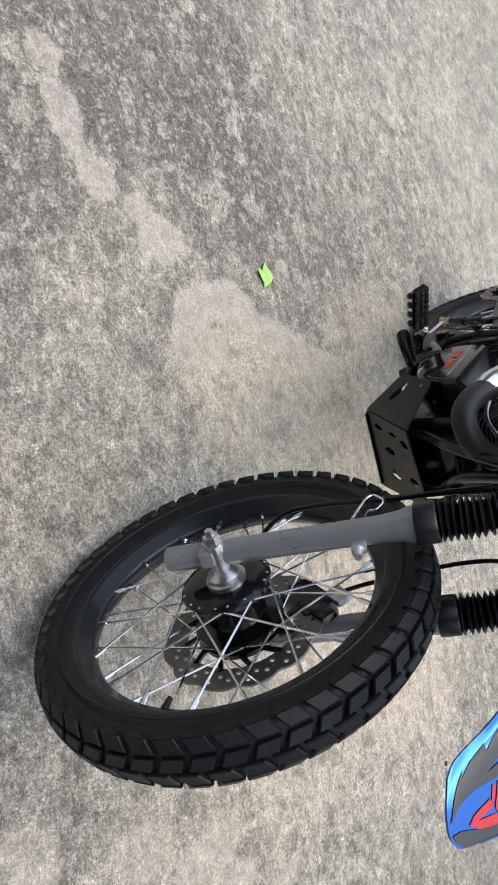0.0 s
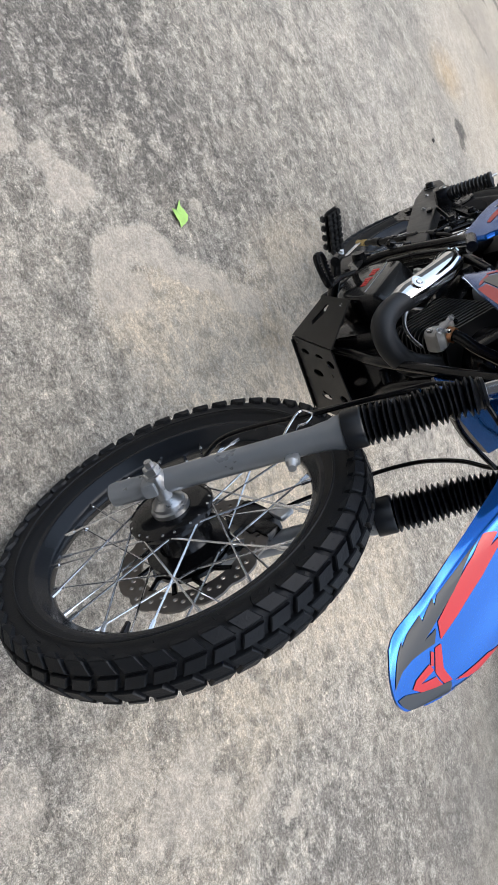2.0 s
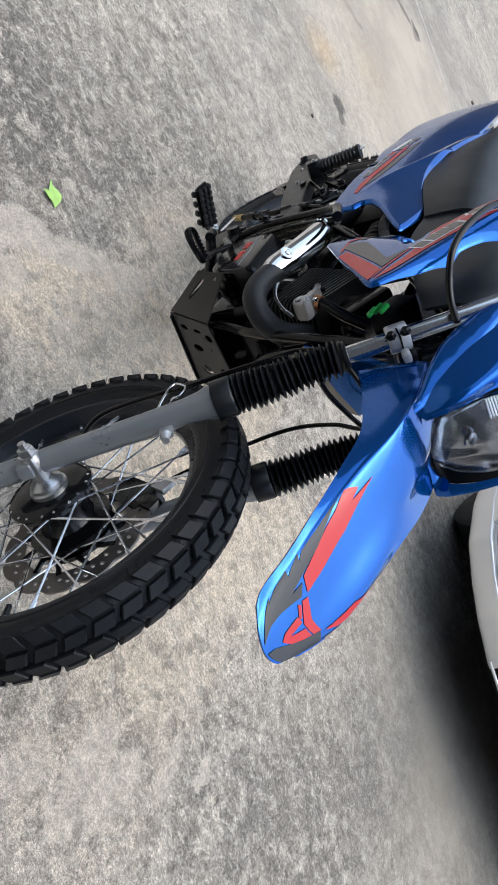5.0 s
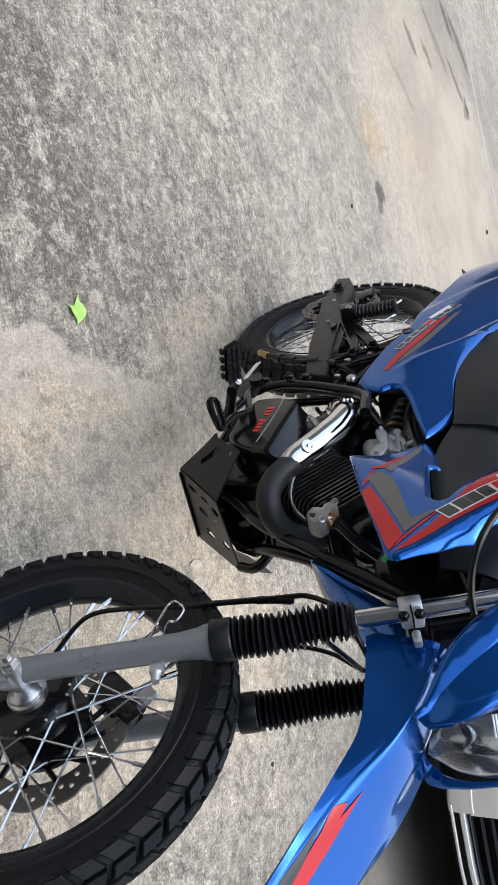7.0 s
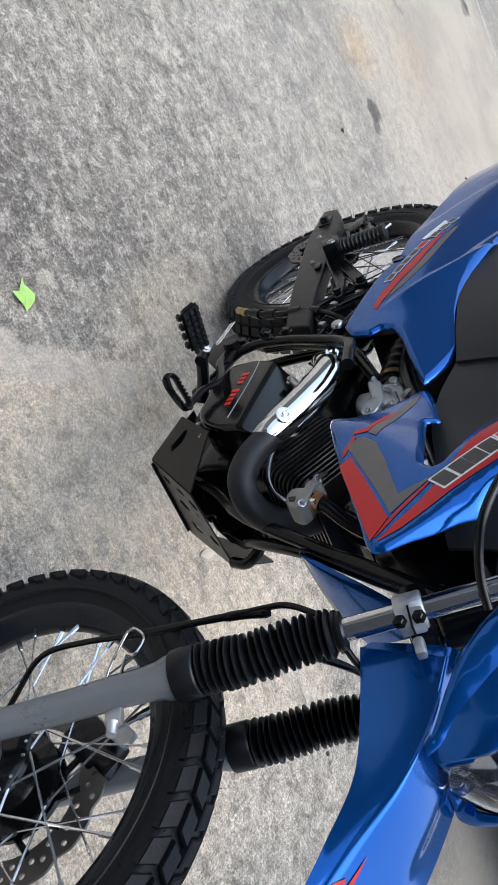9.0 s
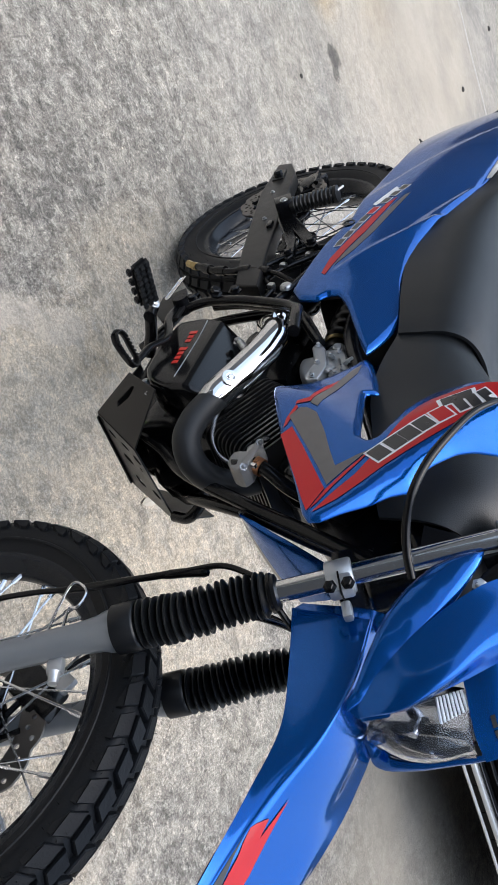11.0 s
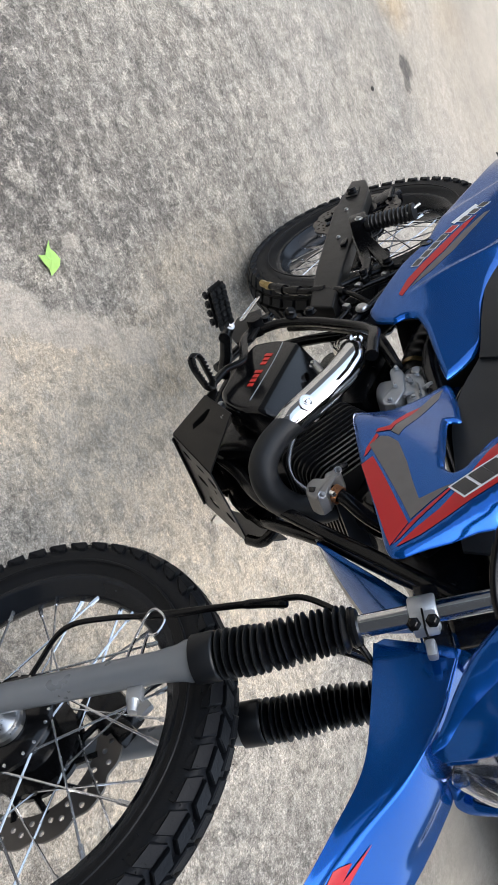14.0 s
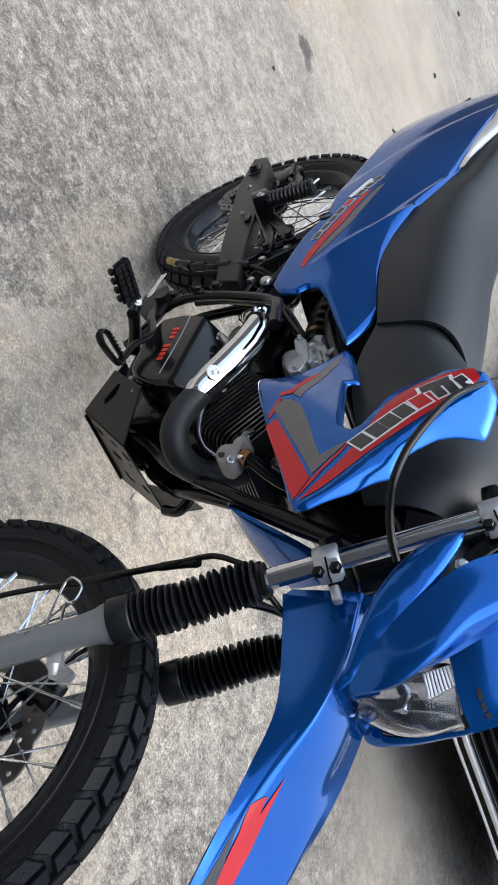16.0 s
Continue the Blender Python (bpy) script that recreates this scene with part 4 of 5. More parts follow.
# ---- tank shrouds ----
def soft(d, k):
    return 0.5 * (d + math.sqrt(d * d + k * k))
def shroud_y(x, z):
    ridge = (x - 1.09) * -.75 + (z - .865) * .66
    band = (x - 1.09) * -.70 + (z - .865) * -.70
    d = band - soft(band - ridge, .008)
    fold = (x - 1.238) * .58 + (z - .834) * .815
    nose = .55 * soft(.97 - x, .03) * (1 - math.tanh(max(0, d) / .05)) * (1 if z < .865 else max(0, 1 - (z - .865) / .03))
    return -.18 + .48 * soft(d, .006) + nose + 1.1 * soft(fold - .012, .004)
shf = Field(shroud_y)
SHROUD = [(0.953, 0.678), (1.038, 0.719), (1.083, 0.742), (1.137, 0.773), (1.190, 0.803), (1.224, 0.821), (1.236, 0.832), (1.234, 0.846), (1.215, 0.868), (1.197, 0.889), (1.175, 0.910), (1.158, 0.930), (1.132, 0.940), (1.117, 0.951), (1.096, 0.970), (1.083, 0.988), (1.075, 1.005), (1.068, 1.020), (1.059, 1.025), (1.037, 1.031), (1.014, 1.034), (1.003, 1.030), (0.988, 1.019), (0.981, 1.005), (0.976, 0.986), (0.972, 0.959), (0.969, 0.934), (0.973, 0.914), (0.988, 0.898), (1.017, 0.886), (1.058, 0.882), (1.083, 0.876), (1.091, 0.865), (1.083, 0.852), (1.034, 0.838), (0.973, 0.820), (0.943, 0.813), (0.931, 0.827), (0.875, 0.806), (0.822, 0.783), (0.797, 0.767), (0.817, 0.760), (0.857, 0.755), (0.899, 0.743), (0.928, 0.727), (0.944, 0.706), (0.948, 0.685)]
for left in (False, True):
    sh = part("tank_shroud", sheet(rounded(SHROUD, 3), shf, roll=0.0045, reach=0.0088, cell=0.008, mirror=left), BLUE, bike, "glossy blue tank shroud with red and taupe graphics", smooth=50)
    for nm, m, o in (
        ("red_leg", RED, [(1.086, 0.744), (1.125, 0.767), (1.169, 0.794), (1.205, 0.815), (1.225, 0.828), (1.187, 0.838), (1.151, 0.813), (1.109, 0.784), (1.068, 0.754)]),
        ("red_sliver", RED, [(1.223, 0.830), (1.190, 0.839), (1.158, 0.853), (1.119, 0.873), (1.112, 0.879), (1.145, 0.864), (1.180, 0.848), (1.212, 0.836)]),
        ("red_band", RED, [(1.227, 0.835), (1.195, 0.849), (1.161, 0.868), (1.123, 0.882), (1.082, 0.893), (1.056, 0.901), (1.023, 0.912), (1.008, 0.928), (1.003, 0.947), (0.993, 0.967), (0.985, 0.992), (0.985, 1.006), (1.002, 1.015), (1.013, 1.012), (1.043, 0.986), (1.070, 0.962), (1.096, 0.939), (1.116, 0.922), (1.144, 0.900), (1.175, 0.879), (1.204, 0.858)]),
        ("taupe_leg", TAUPE_DECAL, [(1.066, 0.757), (1.112, 0.791), (1.151, 0.819), (1.181, 0.839), (1.150, 0.854), (1.116, 0.873), (1.127, 0.859), (1.146, 0.839), (1.117, 0.823), (1.079, 0.804), (1.037, 0.779), (1.025, 0.761), (1.025, 0.750), (1.045, 0.741)]),
        ("taupe_arm", TAUPE_DECAL, [(1.013, 0.761), (1.022, 0.775), (0.967, 0.777), (0.875, 0.779), (0.835, 0.772), (0.868, 0.768), (0.938, 0.766)]),
        ("red_line", RED, [(1.016, 0.740), (1.010, 0.760), (0.938, 0.766), (0.912, 0.770), (0.918, 0.766), (0.948, 0.757), (0.999, 0.755), (1.008, 0.740)]),
        ("red_tick", RED, [(1.018, 0.742), (1.050, 0.739), (1.071, 0.742), (1.063, 0.745), (1.023, 0.747)]),
    ):
        part(nm, sheet(o, shf, lift=0.0009, thick=0, cell=0.008, mirror=left), m, sh)
    marks = [(1.123, 0.888), (1.103, 0.903), (1.086, 0.916), (1.068, 0.930), (1.049, 0.948), (1.031, 0.968), (1.023, 0.982), (1.012, 0.995)]
    for k, (x, z) in enumerate(marks):
        nx, nz = marks[min(k + 1, 7)]
        px, pz = marks[max(k - 1, 0)]
        d = Vector((nx - px, nz - pz)).normalized()
        e = Vector((-d.y, d.x))
        for lift, grow, m in ((0.0013, 0.0025, WHITE_DECAL), (0.0018, 0.0, RED if k == 4 else BLACK_DECAL)):
            a, b = d * ((0.0105 if k < 5 else 0.0065) + grow), e * (0.0125 + grow)
            q = Vector((x, z))
            part("mark", sheet([tuple(q - a - b), tuple(q + a - b), tuple(q + a + b), tuple(q - a + b)], shf, lift=lift, thick=0, cell=0.012, mirror=left), m, sh)
    for lift, o, m in ((0.0013, [(1.021, 0.935), (1.038, 0.944), (1.012, 0.985), (0.995, 0.979)], WHITE_DECAL), (0.0018, [(1.020, 0.940), (1.034, 0.947), (1.013, 0.980), (0.999, 0.975)], BLACK_DECAL)):
        part("small_mark", sheet(o, shf, lift=lift, thick=0, cell=0.012, mirror=left), m, sh)
# front blade below the shrouds, seen between fork and frame
BLADE = [[(1.092, -.040, .634), (1.098, .0, .642), (1.105, .045, .655), (1.115, .085, .675)],
         [(1.100, -.045, .642), (1.115, -.005, .660), (1.135, .040, .690), (1.150, .080, .720)],
         [(1.101, -.045, .646), (1.142, -.035, .735), (1.170, -.020, .800), (1.190, .0, .840)]]
blade = part("shroud_blade", Skin(BLADE[1:], 0.006, (1, -.4, .2)).mesh(24, 10), BLUE, bike, "blue lower shroud blade with grey inner face")
part("grey_face", Skin(BLADE[:2], 0.0, (1, -.4, .2)).mesh(20, 4), TAUPE_DECAL, blade)

# ---- seat and tank ----
def saddle(name, secs, m, label, parent, power=0.6, thick=0.006):
    """secs: x, half width, low z, top z."""
    rails = []
    for a in range(17):
        th = math.pi * a / 16
        rails.append([(x, -math.copysign(abs(math.cos(th)) ** 0.75, math.cos(th)) * w, lo + (hi - lo) * math.sin(th) ** power) for x, w, lo, hi in secs])
    return part(name, Skin(rails, 0, (0, 0, 1)).mesh(48, 40, thick), m, parent, label, smooth=60)
seat = saddle("seat", [(.742, .114, .806, .938), (.70, .122, .800, .942), (.62, .131, .786, .943), (.50, .135, .772, .938), (.38, .135, .782, .930), (.27, .128, .824, .930), (.15, .113, .866, .942), (-.10, .096, .905, .965), (-.30, .076, .915, .955)], VINYL, "smooth black vinyl seat", bike, 0.45)
tank = saddle("fuel_tank", [(1.135, .085, .87, .985), (1.08, .100, .85, 1.018), (1.0, .104, .83, 1.03), (.9, .102, .80, 1.008), (.82, .106, .795, .972), (.744, .109, .803, .931), (.72, .108, .80, .92)], VINYL, "matt black tank cover", bike)
part("fuel_cap", lathe([(0.0, 0.016), (0.03, 0.016), (0.036, 0.012), (0.038, 0.0), (0.038, -0.02), (0, -0.02)], (.98, 0, 1.02), (-0.1, 0, 1), 32), PLASTIC, tank, "black fuel cap")
part("dash_hood", Skin([[(1.145, -.085, .93), (1.155, -.07, .985), (1.165, 0, 1.005), (1.155, .07, .985), (1.145, .085, .93)], [(1.18, -.07, .93), (1.20, -.05, .96), (1.21, 0, .97), (1.20, .05, .96), (1.18, .07, .93)]], 0.01, (1, 0, 0)).mesh(24, 8), PLASTIC, bike, "black plastic collar between tank and fork")

# ---- engine, exhaust and skid plate ----
COVER = [(.895, .415), (.86, .389), (.76, .376), (.708, .384), (.698, .43), (.708, .478), (.735, .522), (.772, .553), (.815, .572), (.868, .562), (.905, .538), (.918, .505), (.916, .455)]
case = part("crankcase", box((0.26, 0.18, 0.18), (0.82, 0.0, 0.47), 0.03), GLOSS, bike, "black engine crankcase")
part("gearbox", box((0.19, 0.13, 0.15), (0.69, 0.0, 0.535), 0.03), BLACK, case)
part("sump", box((0.20, 0.15, 0.07), (0.80, 0.0, 0.345), 0.02), GLOSS, case)
cb = slab(rounded(COVER, 3), -0.150, -0.085, 0.010)
for drop in (0.0, 0.012):
    bmesh.ops.bisect_plane(cb, geom=list(cb.verts) + list(cb.edges) + list(cb.faces), plane_co=(.80, 0, .478 + drop), plane_no=(-.12, 0, 1))
for v in cb.verts:
    rise = (v.co.z - .478) - .12 * (v.co.x - .80)
    if rise > 0 and v.co.y < -.09:
        v.co.y = min(-.088, v.co.y + (rise * rise / .024 * .5 if rise < .012 else rise * .8 - .0048 + .0012))
cover = part("engine_cover", cb, GLOSS, bike, "satin black engine side cover with red lettering and pinstripe", smooth=35)
part("pinstripe", tube([(.712, -.1505, .447), (.76, -.1507, .455), (.82, -.1507, .461), (.892, -.1505, .466)], 0.0009, 6, 12), ALU, cover)
for k in range(8):
    if k == 3:
        continue
    x = .752 + .0135 * k
    part("letter_bar", box((0.009, 0.001, 0.011 if k not in (0, 4) else 0.015), (x, -0.1507, 0.436 + 0.0012 * k), 0), REDGLOW, cover)
for x, z in ((.764, .527), (.88, .395), (.745, .375), (.905, .535)):
    part("cover_bolt", bolt((x, -0.130, z), (0, -1, 0), 0.006, 0.008, 12), ZINC, cover)
part("sensor", tube([(.772, -.135, .535), (.800, -.128, .560)], 0.007, 12), ZINC, cover, "zinc sensor")
axis = Vector((0.51, 0, 0.86))
CYL = Vector((.870, 0, .545))
cyl = part("cylinder", tube([CYL, CYL + axis * 0.19], 0.062, 32), GLOSS, bike, "finned black cylinder")
fin = bmesh.new()
corner = [(sx * (.0825 - .022) + .022 * math.cos(a), sy * (.086 - .022) + .022 * math.sin(a)) for sx, sy, a0 in ((1, 1, 0), (-1, 1, 90), (-1, -1, 180), (1, -1, 270)) for a in (radians(a0 + 18 * k) for k in range(6))]
plate(corner, [], lambda u, v, w: Vector((u, v, w - .0019)), 0.0038, fin)
bmesh.ops.recalc_face_normals(fin, faces=fin.faces)
fin_me = bpy.data.meshes.new("fin")
fin.to_mesh(fin_me)
fin.free()
FINM = mat("fin_paint", (0.014, 0.014, 0.015), 0.34, metal=0.3, var=0.2)
for k in range(15):
    ob = link("fin", fin_me, FINM, cyl)
    ob.matrix_basis = pose(*(CYL + axis * (0.004 + 0.0115 * k)), 0, 30.6, 0)
part("head_cover", box((0.12, 0.12, 0.05), CYL + axis * 0.20, 0.015, (0, 30.6, 0)), GLOSS, cyl)
pipe = part("exhaust_pipe", tube([(.965, -.015, .655), (1.015, -.028, .612), (1.038, -.052, .576), (1.045, -.088, .556), (1.030, -.120, .546), (.995, -.132, .545), (.954, -.134, .552), (.90, -.132, .567), (.84, -.130, .582), (.76, -.128, .592), (.70, -.118, .570), (.62, -.095, .560), (.45, -.07, .58)], 0.0222, 28, 90), MATT, bike, "matt black exhaust header pipe")
shield_pts = [(.958, -.136, .548), (.951, -.137, .551), (.93, -.137, .558), (.87, -.136, .578), (.81, -.135, .593), (.77, -.134, .597), (.742, -.132, .592), (.722, -.129, .582)]
shield = part("heat_shield", tube(shield_pts, [0.009, 0.019, 0.0245, 0.0265, 0.0268, 0.0268, 0.0258, 0.022], 32, 0), CHROME, pipe, "chrome exhaust heat shield", smooth=60)
part("shield_cap", tube([(.738, -.130, .590), (.722, -.128, .580), (.706, -.123, .566), (.694, -.118, .552)], [0.0205, 0.0236, 0.0236, 0.020], 28), CHROME, pipe, "chrome pipe collar", smooth=60)
for q in ((.912, -.1555, .5835), (.716, -.1445, .5935)):
    part("shield_ring", lathe([(0.0075, 0.0), (0.0135, 0.0), (0.0135, 0.0025), (0.0075, 0.0035)], q, (.2, -.66, .72), 24, closed=True), CHROME, pipe)
    part("shield_bolt", bolt(q, (.2, -.66, .72), 0.0058, 0.005, 6), CHROME, pipe, smooth=20)
SPRINGM = mat("dull_spring_steel", (0.30, 0.30, 0.31), 0.3, metal=1.0, var=0.1)
coil_way = spline([(.938, -.112, .560), (.970, -.112, .566), (1.004, -.104, .575), (1.022, -.088, .588), (1.022, -.068, .602)], 360)
part("coil_spring", tube([q + Vector((.0048 * math.cos(k * .49), -.004 + .0048 * math.sin(k * .49), .0048 * math.cos(k * .49))) for k, q in enumerate(coil_way)], 0.0011, 5), SPRINGM, pipe, "thin steel spring inside the bend")
CASTM = mat("rough_cast_aluminium", (0.34, 0.335, 0.325), 0.42, metal=0.7, var=0.2, scale=70, bump=0.35, bump_scale=420)
acov = part("air_valve", slab(rounded([(1.0414, 0.6316), (1.0534, 0.6281), (1.0668, 0.6310), (1.0767, 0.6394), (1.0823, 0.6500), (1.0837, 0.6592), (1.0753, 0.6648), (1.0541, 0.6634), (1.0379, 0.6676), (1.0273, 0.6655), (1.0195, 0.6578), (1.0252, 0.6500), (1.0386, 0.6493), (1.0386, 0.6394)], 2), -0.114, -0.082, 0.005), CASTM, bike, "cast aluminium air valve")
part("valve_seam", slab(rounded([(1.0823, 0.6563), (1.0851, 0.6606), (1.0767, 0.6698), (1.0527, 0.6690), (1.0344, 0.6747), (1.0217, 0.6698), (1.0189, 0.6606), (1.0379, 0.6620), (1.0541, 0.6584)], 2), -0.118, -0.086, 0.003), CASTM, acov)
part("valve_window", slab(rounded([(1.0612, 0.6352), (1.0710, 0.6402), (1.0710, 0.6479), (1.0612, 0.6465)], 2), -0.1152, -0.113, 0.0005), BLACK, acov)
part("valve_bolt", bolt((1.0273, -0.118, 0.6690), (0.2, -0.6, 0.75), 0.0042, 0.006), ZINC, acov, smooth=20)
part("valve_bolt", bolt((1.0809, -0.118, 0.6648), (0.2, -0.6, 0.75), 0.0042, 0.006), ZINC, acov, smooth=20)
part("valve_clip", tube([(1.0167, -0.108, 0.6535), (1.0034, -0.104, 0.6592), (0.9921, -0.098, 0.6634)], [0.007, 0.006, 0.0045], 8), BLACK, acov)
COPPER = mat("copper_clamp", (0.6, 0.28, 0.14), 0.28, metal=1.0, var=0.15)
part("hose_clamp", lathe([(0.0115, -0.006), (0.0135, -0.006), (0.0135, 0.006), (0.0115, 0.006)], (1.0583, -0.100, 0.6747), (0.25, 0.3, 0.92), 20, closed=True), COPPER, acov, "copper coloured hose clamp")
part("clamp_tail", box((0.006, 0.006, 0.014), (1.0696, -0.112, 0.6733), 0.001, (0, 20, 0)), CHROME, acov)
part("valve_hose", tube([(1.0555, -0.104, 0.6648), (1.0626, -0.095, 0.6888), (1.0732, -0.075, 0.7170), (1.0767, -0.050, 0.7523)], 0.0100, 12, 16), CABLE, acov)

def strip(name, quad, holes, mat_, label="", thick=0.003, parent=None):
    """A flat plate between four corners; holes in (u, v)."""
    a, b, c, d = (Vector(q) for q in quad)
    nrm = (b - a).cross(d - a).normalized()
    place = lambda u, v, w: a.lerp(b, u).lerp(d.lerp(c, u), v) + nrm * w
    return part(name, plate([(0.0, 0.0), (0.5, 0.0), (1, 0), (1.0, 0.5), (1, 1), (0.5, 1), (0, 1), (0, 0.5)], holes, place, thick), mat_, parent or bike, label, smooth=20)
oval = lambda u, v, ru, rv, n=14: [(u + ru * math.cos(math.tau * k / n), v + rv * math.sin(math.tau * k / n)) for k in range(n)]
skid = strip("skid_plate", ((.907, -.092, .287), (.907, .080, .287), (.998, .082, .428), (.998, -.080, .415)),
             [oval(.22, .84, .055, .09), oval(.70, .84, .055, .09), oval(.16, .25, .04, .10), oval(.16, .60, .03, .10), oval(.42, .42, .05, .12), oval(.74, .42, .05, .12)], SKID, "black powder-coated steel skid plate with holes")
strip("skid_wing", ((.907, -.0925, .288), (.998, -.081, .416), (.928, -.150, .449), (.880, -.155, .372)), [[(.22, .42), (.30, .34), (.42, .62), (.40, .84), (.32, .82)]], SKID, "", 0.003, skid)
strip("skid_wing", ((.907, .081, .288), (.998, .083, .428), (.928, .140, .449), (.880, .145, .372)), [], SKID, "", 0.003, skid)
part("skid_floor", box((0.17, 0.16, 0.003), (.83, -.006, .285), 0.0008), SKID, skid)
for x, y, z in ((.912, -.080, .300), (.938, -.072, .338), (.952, -.068, .360), (.975, -.02, .392), (.94, .03, .340)):
    part("skid_bolt", bolt((x, y, z), (0.82, 0, -0.57), 0.005, 0.006), BLACK, skid, smooth=20)
part("skid_bolt", bolt((.925, -.140, .428), (-0.2, -0.8, 0.5), 0.005, 0.005), ZINC, skid, smooth=20)
part("skid_bracket", tube([(1.0, .07, .43), (1.01, .06, .47), (.99, .03, .50), (.98, -.02, .50)], 0.010, 10, 16), BLACK, skid)
for sgn in (-1, 1):
    part("frame_tube", tube([(1.175, -.02, .90), (1.13, -.03 + .008 * sgn, .77), (1.085, -.038 + .010 * sgn, .65), (1.03, -.03 + .028 * sgn, .52), (.965, sgn * .055, .44), (.90, sgn * .06, .35), (.80, sgn * .065, .31), (.68, sgn * .08, .31), (.62, sgn * .09, .40), (.60, sgn * .095, .55)], 0.0105, 14, 50), BLACK, bike, "black steel frame tube")
    part("frame_tube", tube([(1.16, sgn * .04, .93), (1.0, sgn * .075, .84), (.85, sgn * .085, .77), (.66, sgn * .09, .70), (.4, sgn * .09, .72), (.0, sgn * .085, .80)], 0.014, 14, 40), BLACK, bike, "black steel frame tube")

# plain black plate added so that the interior behind the shroud looks dark
part("gap_filler", slab([(.96, .70), (1.09, .745), (1.155, .80), (1.19, .90), (1.17, .975), (1.06, .93), (.97, .84)], -0.028, 0.03, 0.004), BLACK, bike, "black plate added to fill the dark gap behind the shroud")
part("coil_pack", box((0.07, 0.05, 0.05), (1.06, -.05, .80), 0.008, (0, 30, 0)), PLASTIC, bike, "black ignition coil")

# ---- carburettor and intake ----
carb = part("carburettor", slab(rounded([(.735, .668), (.752, .668), (.790, .690), (.815, .700), (.826, .716), (.812, .735), (.770, .730), (.738, .705)], 2), -0.088, -0.03, 0.008), ALU, bike, "cast aluminium carburettor")
part("float_bowl", slab(rounded([(.745, .628), (.760, .626), (.785, .634), (.810, .654), (.818, .668), (.806, .684), (.745, .668), (.737, .652)], 2), -0.080, -0.030, 0.012), ALU, carb, "cast float bowl")
part("bowl_flange", slab(rounded([(.733, .652), (.742, .650), (.785, .668), (.826, .664), (.838, .672), (.836, .690), (.800, .695), (.746, .676), (.732, .664)], 2), -0.096, -0.028, 0.003), ALU, carb)
part("throat", tube([(.705, -.052, .678), (.722, -.056, .684), (.750, -.060, .694)], [0.024, 0.0245, 0.026], 28, 3), ALU, carb)
part("slide_cap", lathe([(0.0, 0.034), (0.010, 0.034), (0.014, 0.030), (0.020, 0.016), (0.022, 0.0), (0, 0)], (.785, -.062, .722), (0.15, -0.25, 0.95), 24), ALU, carb)
part("throat_plug", lathe([(0.0, 0.010), (0.0065, 0.010), (0.0085, 0.008), (0.0085, 0.0), (0, 0)], (.732, -.082, .690), (0.1, -0.9, 0.3), 20), ZINC, carb)
part("idle_screw", tube([(.765, -.086, .694), (.775, -.098, .698)], [0.0045, 0.004], 8), ZINC, carb)
part("drain_spout", tube([(.795, -.086, .706), (.806, -.094, .700), (.818, -.096, .700)], [0.004, 0.004, 0.0032], 8), ALU, carb)
part("fuel_tap", tube([(.785, -.088, .722), (.792, -.098, .734), (.790, -.102, .740)], [0.004, 0.005, 0.003], 8), ALU, carb)
for q in ((.738, -.097, .661), (.790, -.097, .676), (.830, -.097, .680), (.760, -.090, .688), (.812, -.089, .712), (.748, -.090, .700)):
    part("carb_screw", bolt(q, (0, -1, 0.1), 0.0038, 0.005), ZINC, carb, smooth=20)
part("choke_lever", tube([(.775, -.090, .708), (.795, -.095, .716), (.81, -.092, .724)], 0.003, 6), ZINC, carb)
ip, ir = [], []
for k in range(41):
    s = k / 40
    ip.append(Vector((.705 - .20 * s, -.050 + .004 * s, .672 - .045 * s + .03 * s * s)))
    ir.append(0.0265 + (0.0022 if (k // 3) % 2 and 6 < k < 34 else 0))
part("intake_hose", tube(ip, ir, 24), BOOT, bike, "black ribbed rubber intake hose", smooth=30)
part("hose_band", lathe([(0.0275, -0.006), (0.0295, -0.006), (0.0295, 0.006), (0.0275, 0.006)], (.678, -.0505, .667), (1, 0, .2), 32, closed=True), BRASS, bike, "yellow zinc hose band")
part("band_screw", tube([(.676, -.072, .686), (.690, -.078, .696)], 0.004, 8), BRASS, bike)

# ---- foot controls and sub-frame ----
o, e = Vector((.712, -.190, .337)), Vector((.738, -.302, .372))
d = (e - o).normalized()
across = Vector((.80, .18, -.57)).normalized()
up_peg = d.cross(across).normalized()
up_peg = up_peg if up_peg.z > 0 else -up_peg
def peg_box(u, v, w, su, sv, sw, bev):
    """A block on the foot peg: u along it, v across, w up."""
    m = Matrix((d, across, up_peg)).transposed().to_4x4()
    m.translation = o + d * u + across * v + up_peg * w
    bm = bmesh.new()
    bmesh.ops.create_cube(bm, size=1, matrix=m @ Matrix.Diagonal((su, sv, sw, 1)))
    bmesh.ops.bevel(bm, geom=list(bm.edges), offset=bev, segments=2, affect="EDGES")
    return bm
peg = part("foot_peg", peg_box(.060, 0, 0, .098, .036, .016, .006), BOOT, bike, "black rubber foot peg with square studs")
for i in range(7):
    for j in range(3):
        part("stud", peg_box(.018 + .0138 * i, -.0115 + .0115 * j, .010, .0108, .0090, .007, .0015), VINYL, peg)
for i in range(4):
    part("stud", peg_box(.03 + .022 * i, .020, -.005, .012, .008, .012, .002), BOOT, peg)
part("peg_hinge", tube([o + Vector((-.012, .01, -.004)), o + Vector((.02, .01, .004))], 0.011, 14), BLACK, peg)
part("peg_pin", bolt(o + Vector((0, -.006, .012)), (0, -0.6, 0.8), 0.007, 0.006, 16), ZINC, peg)
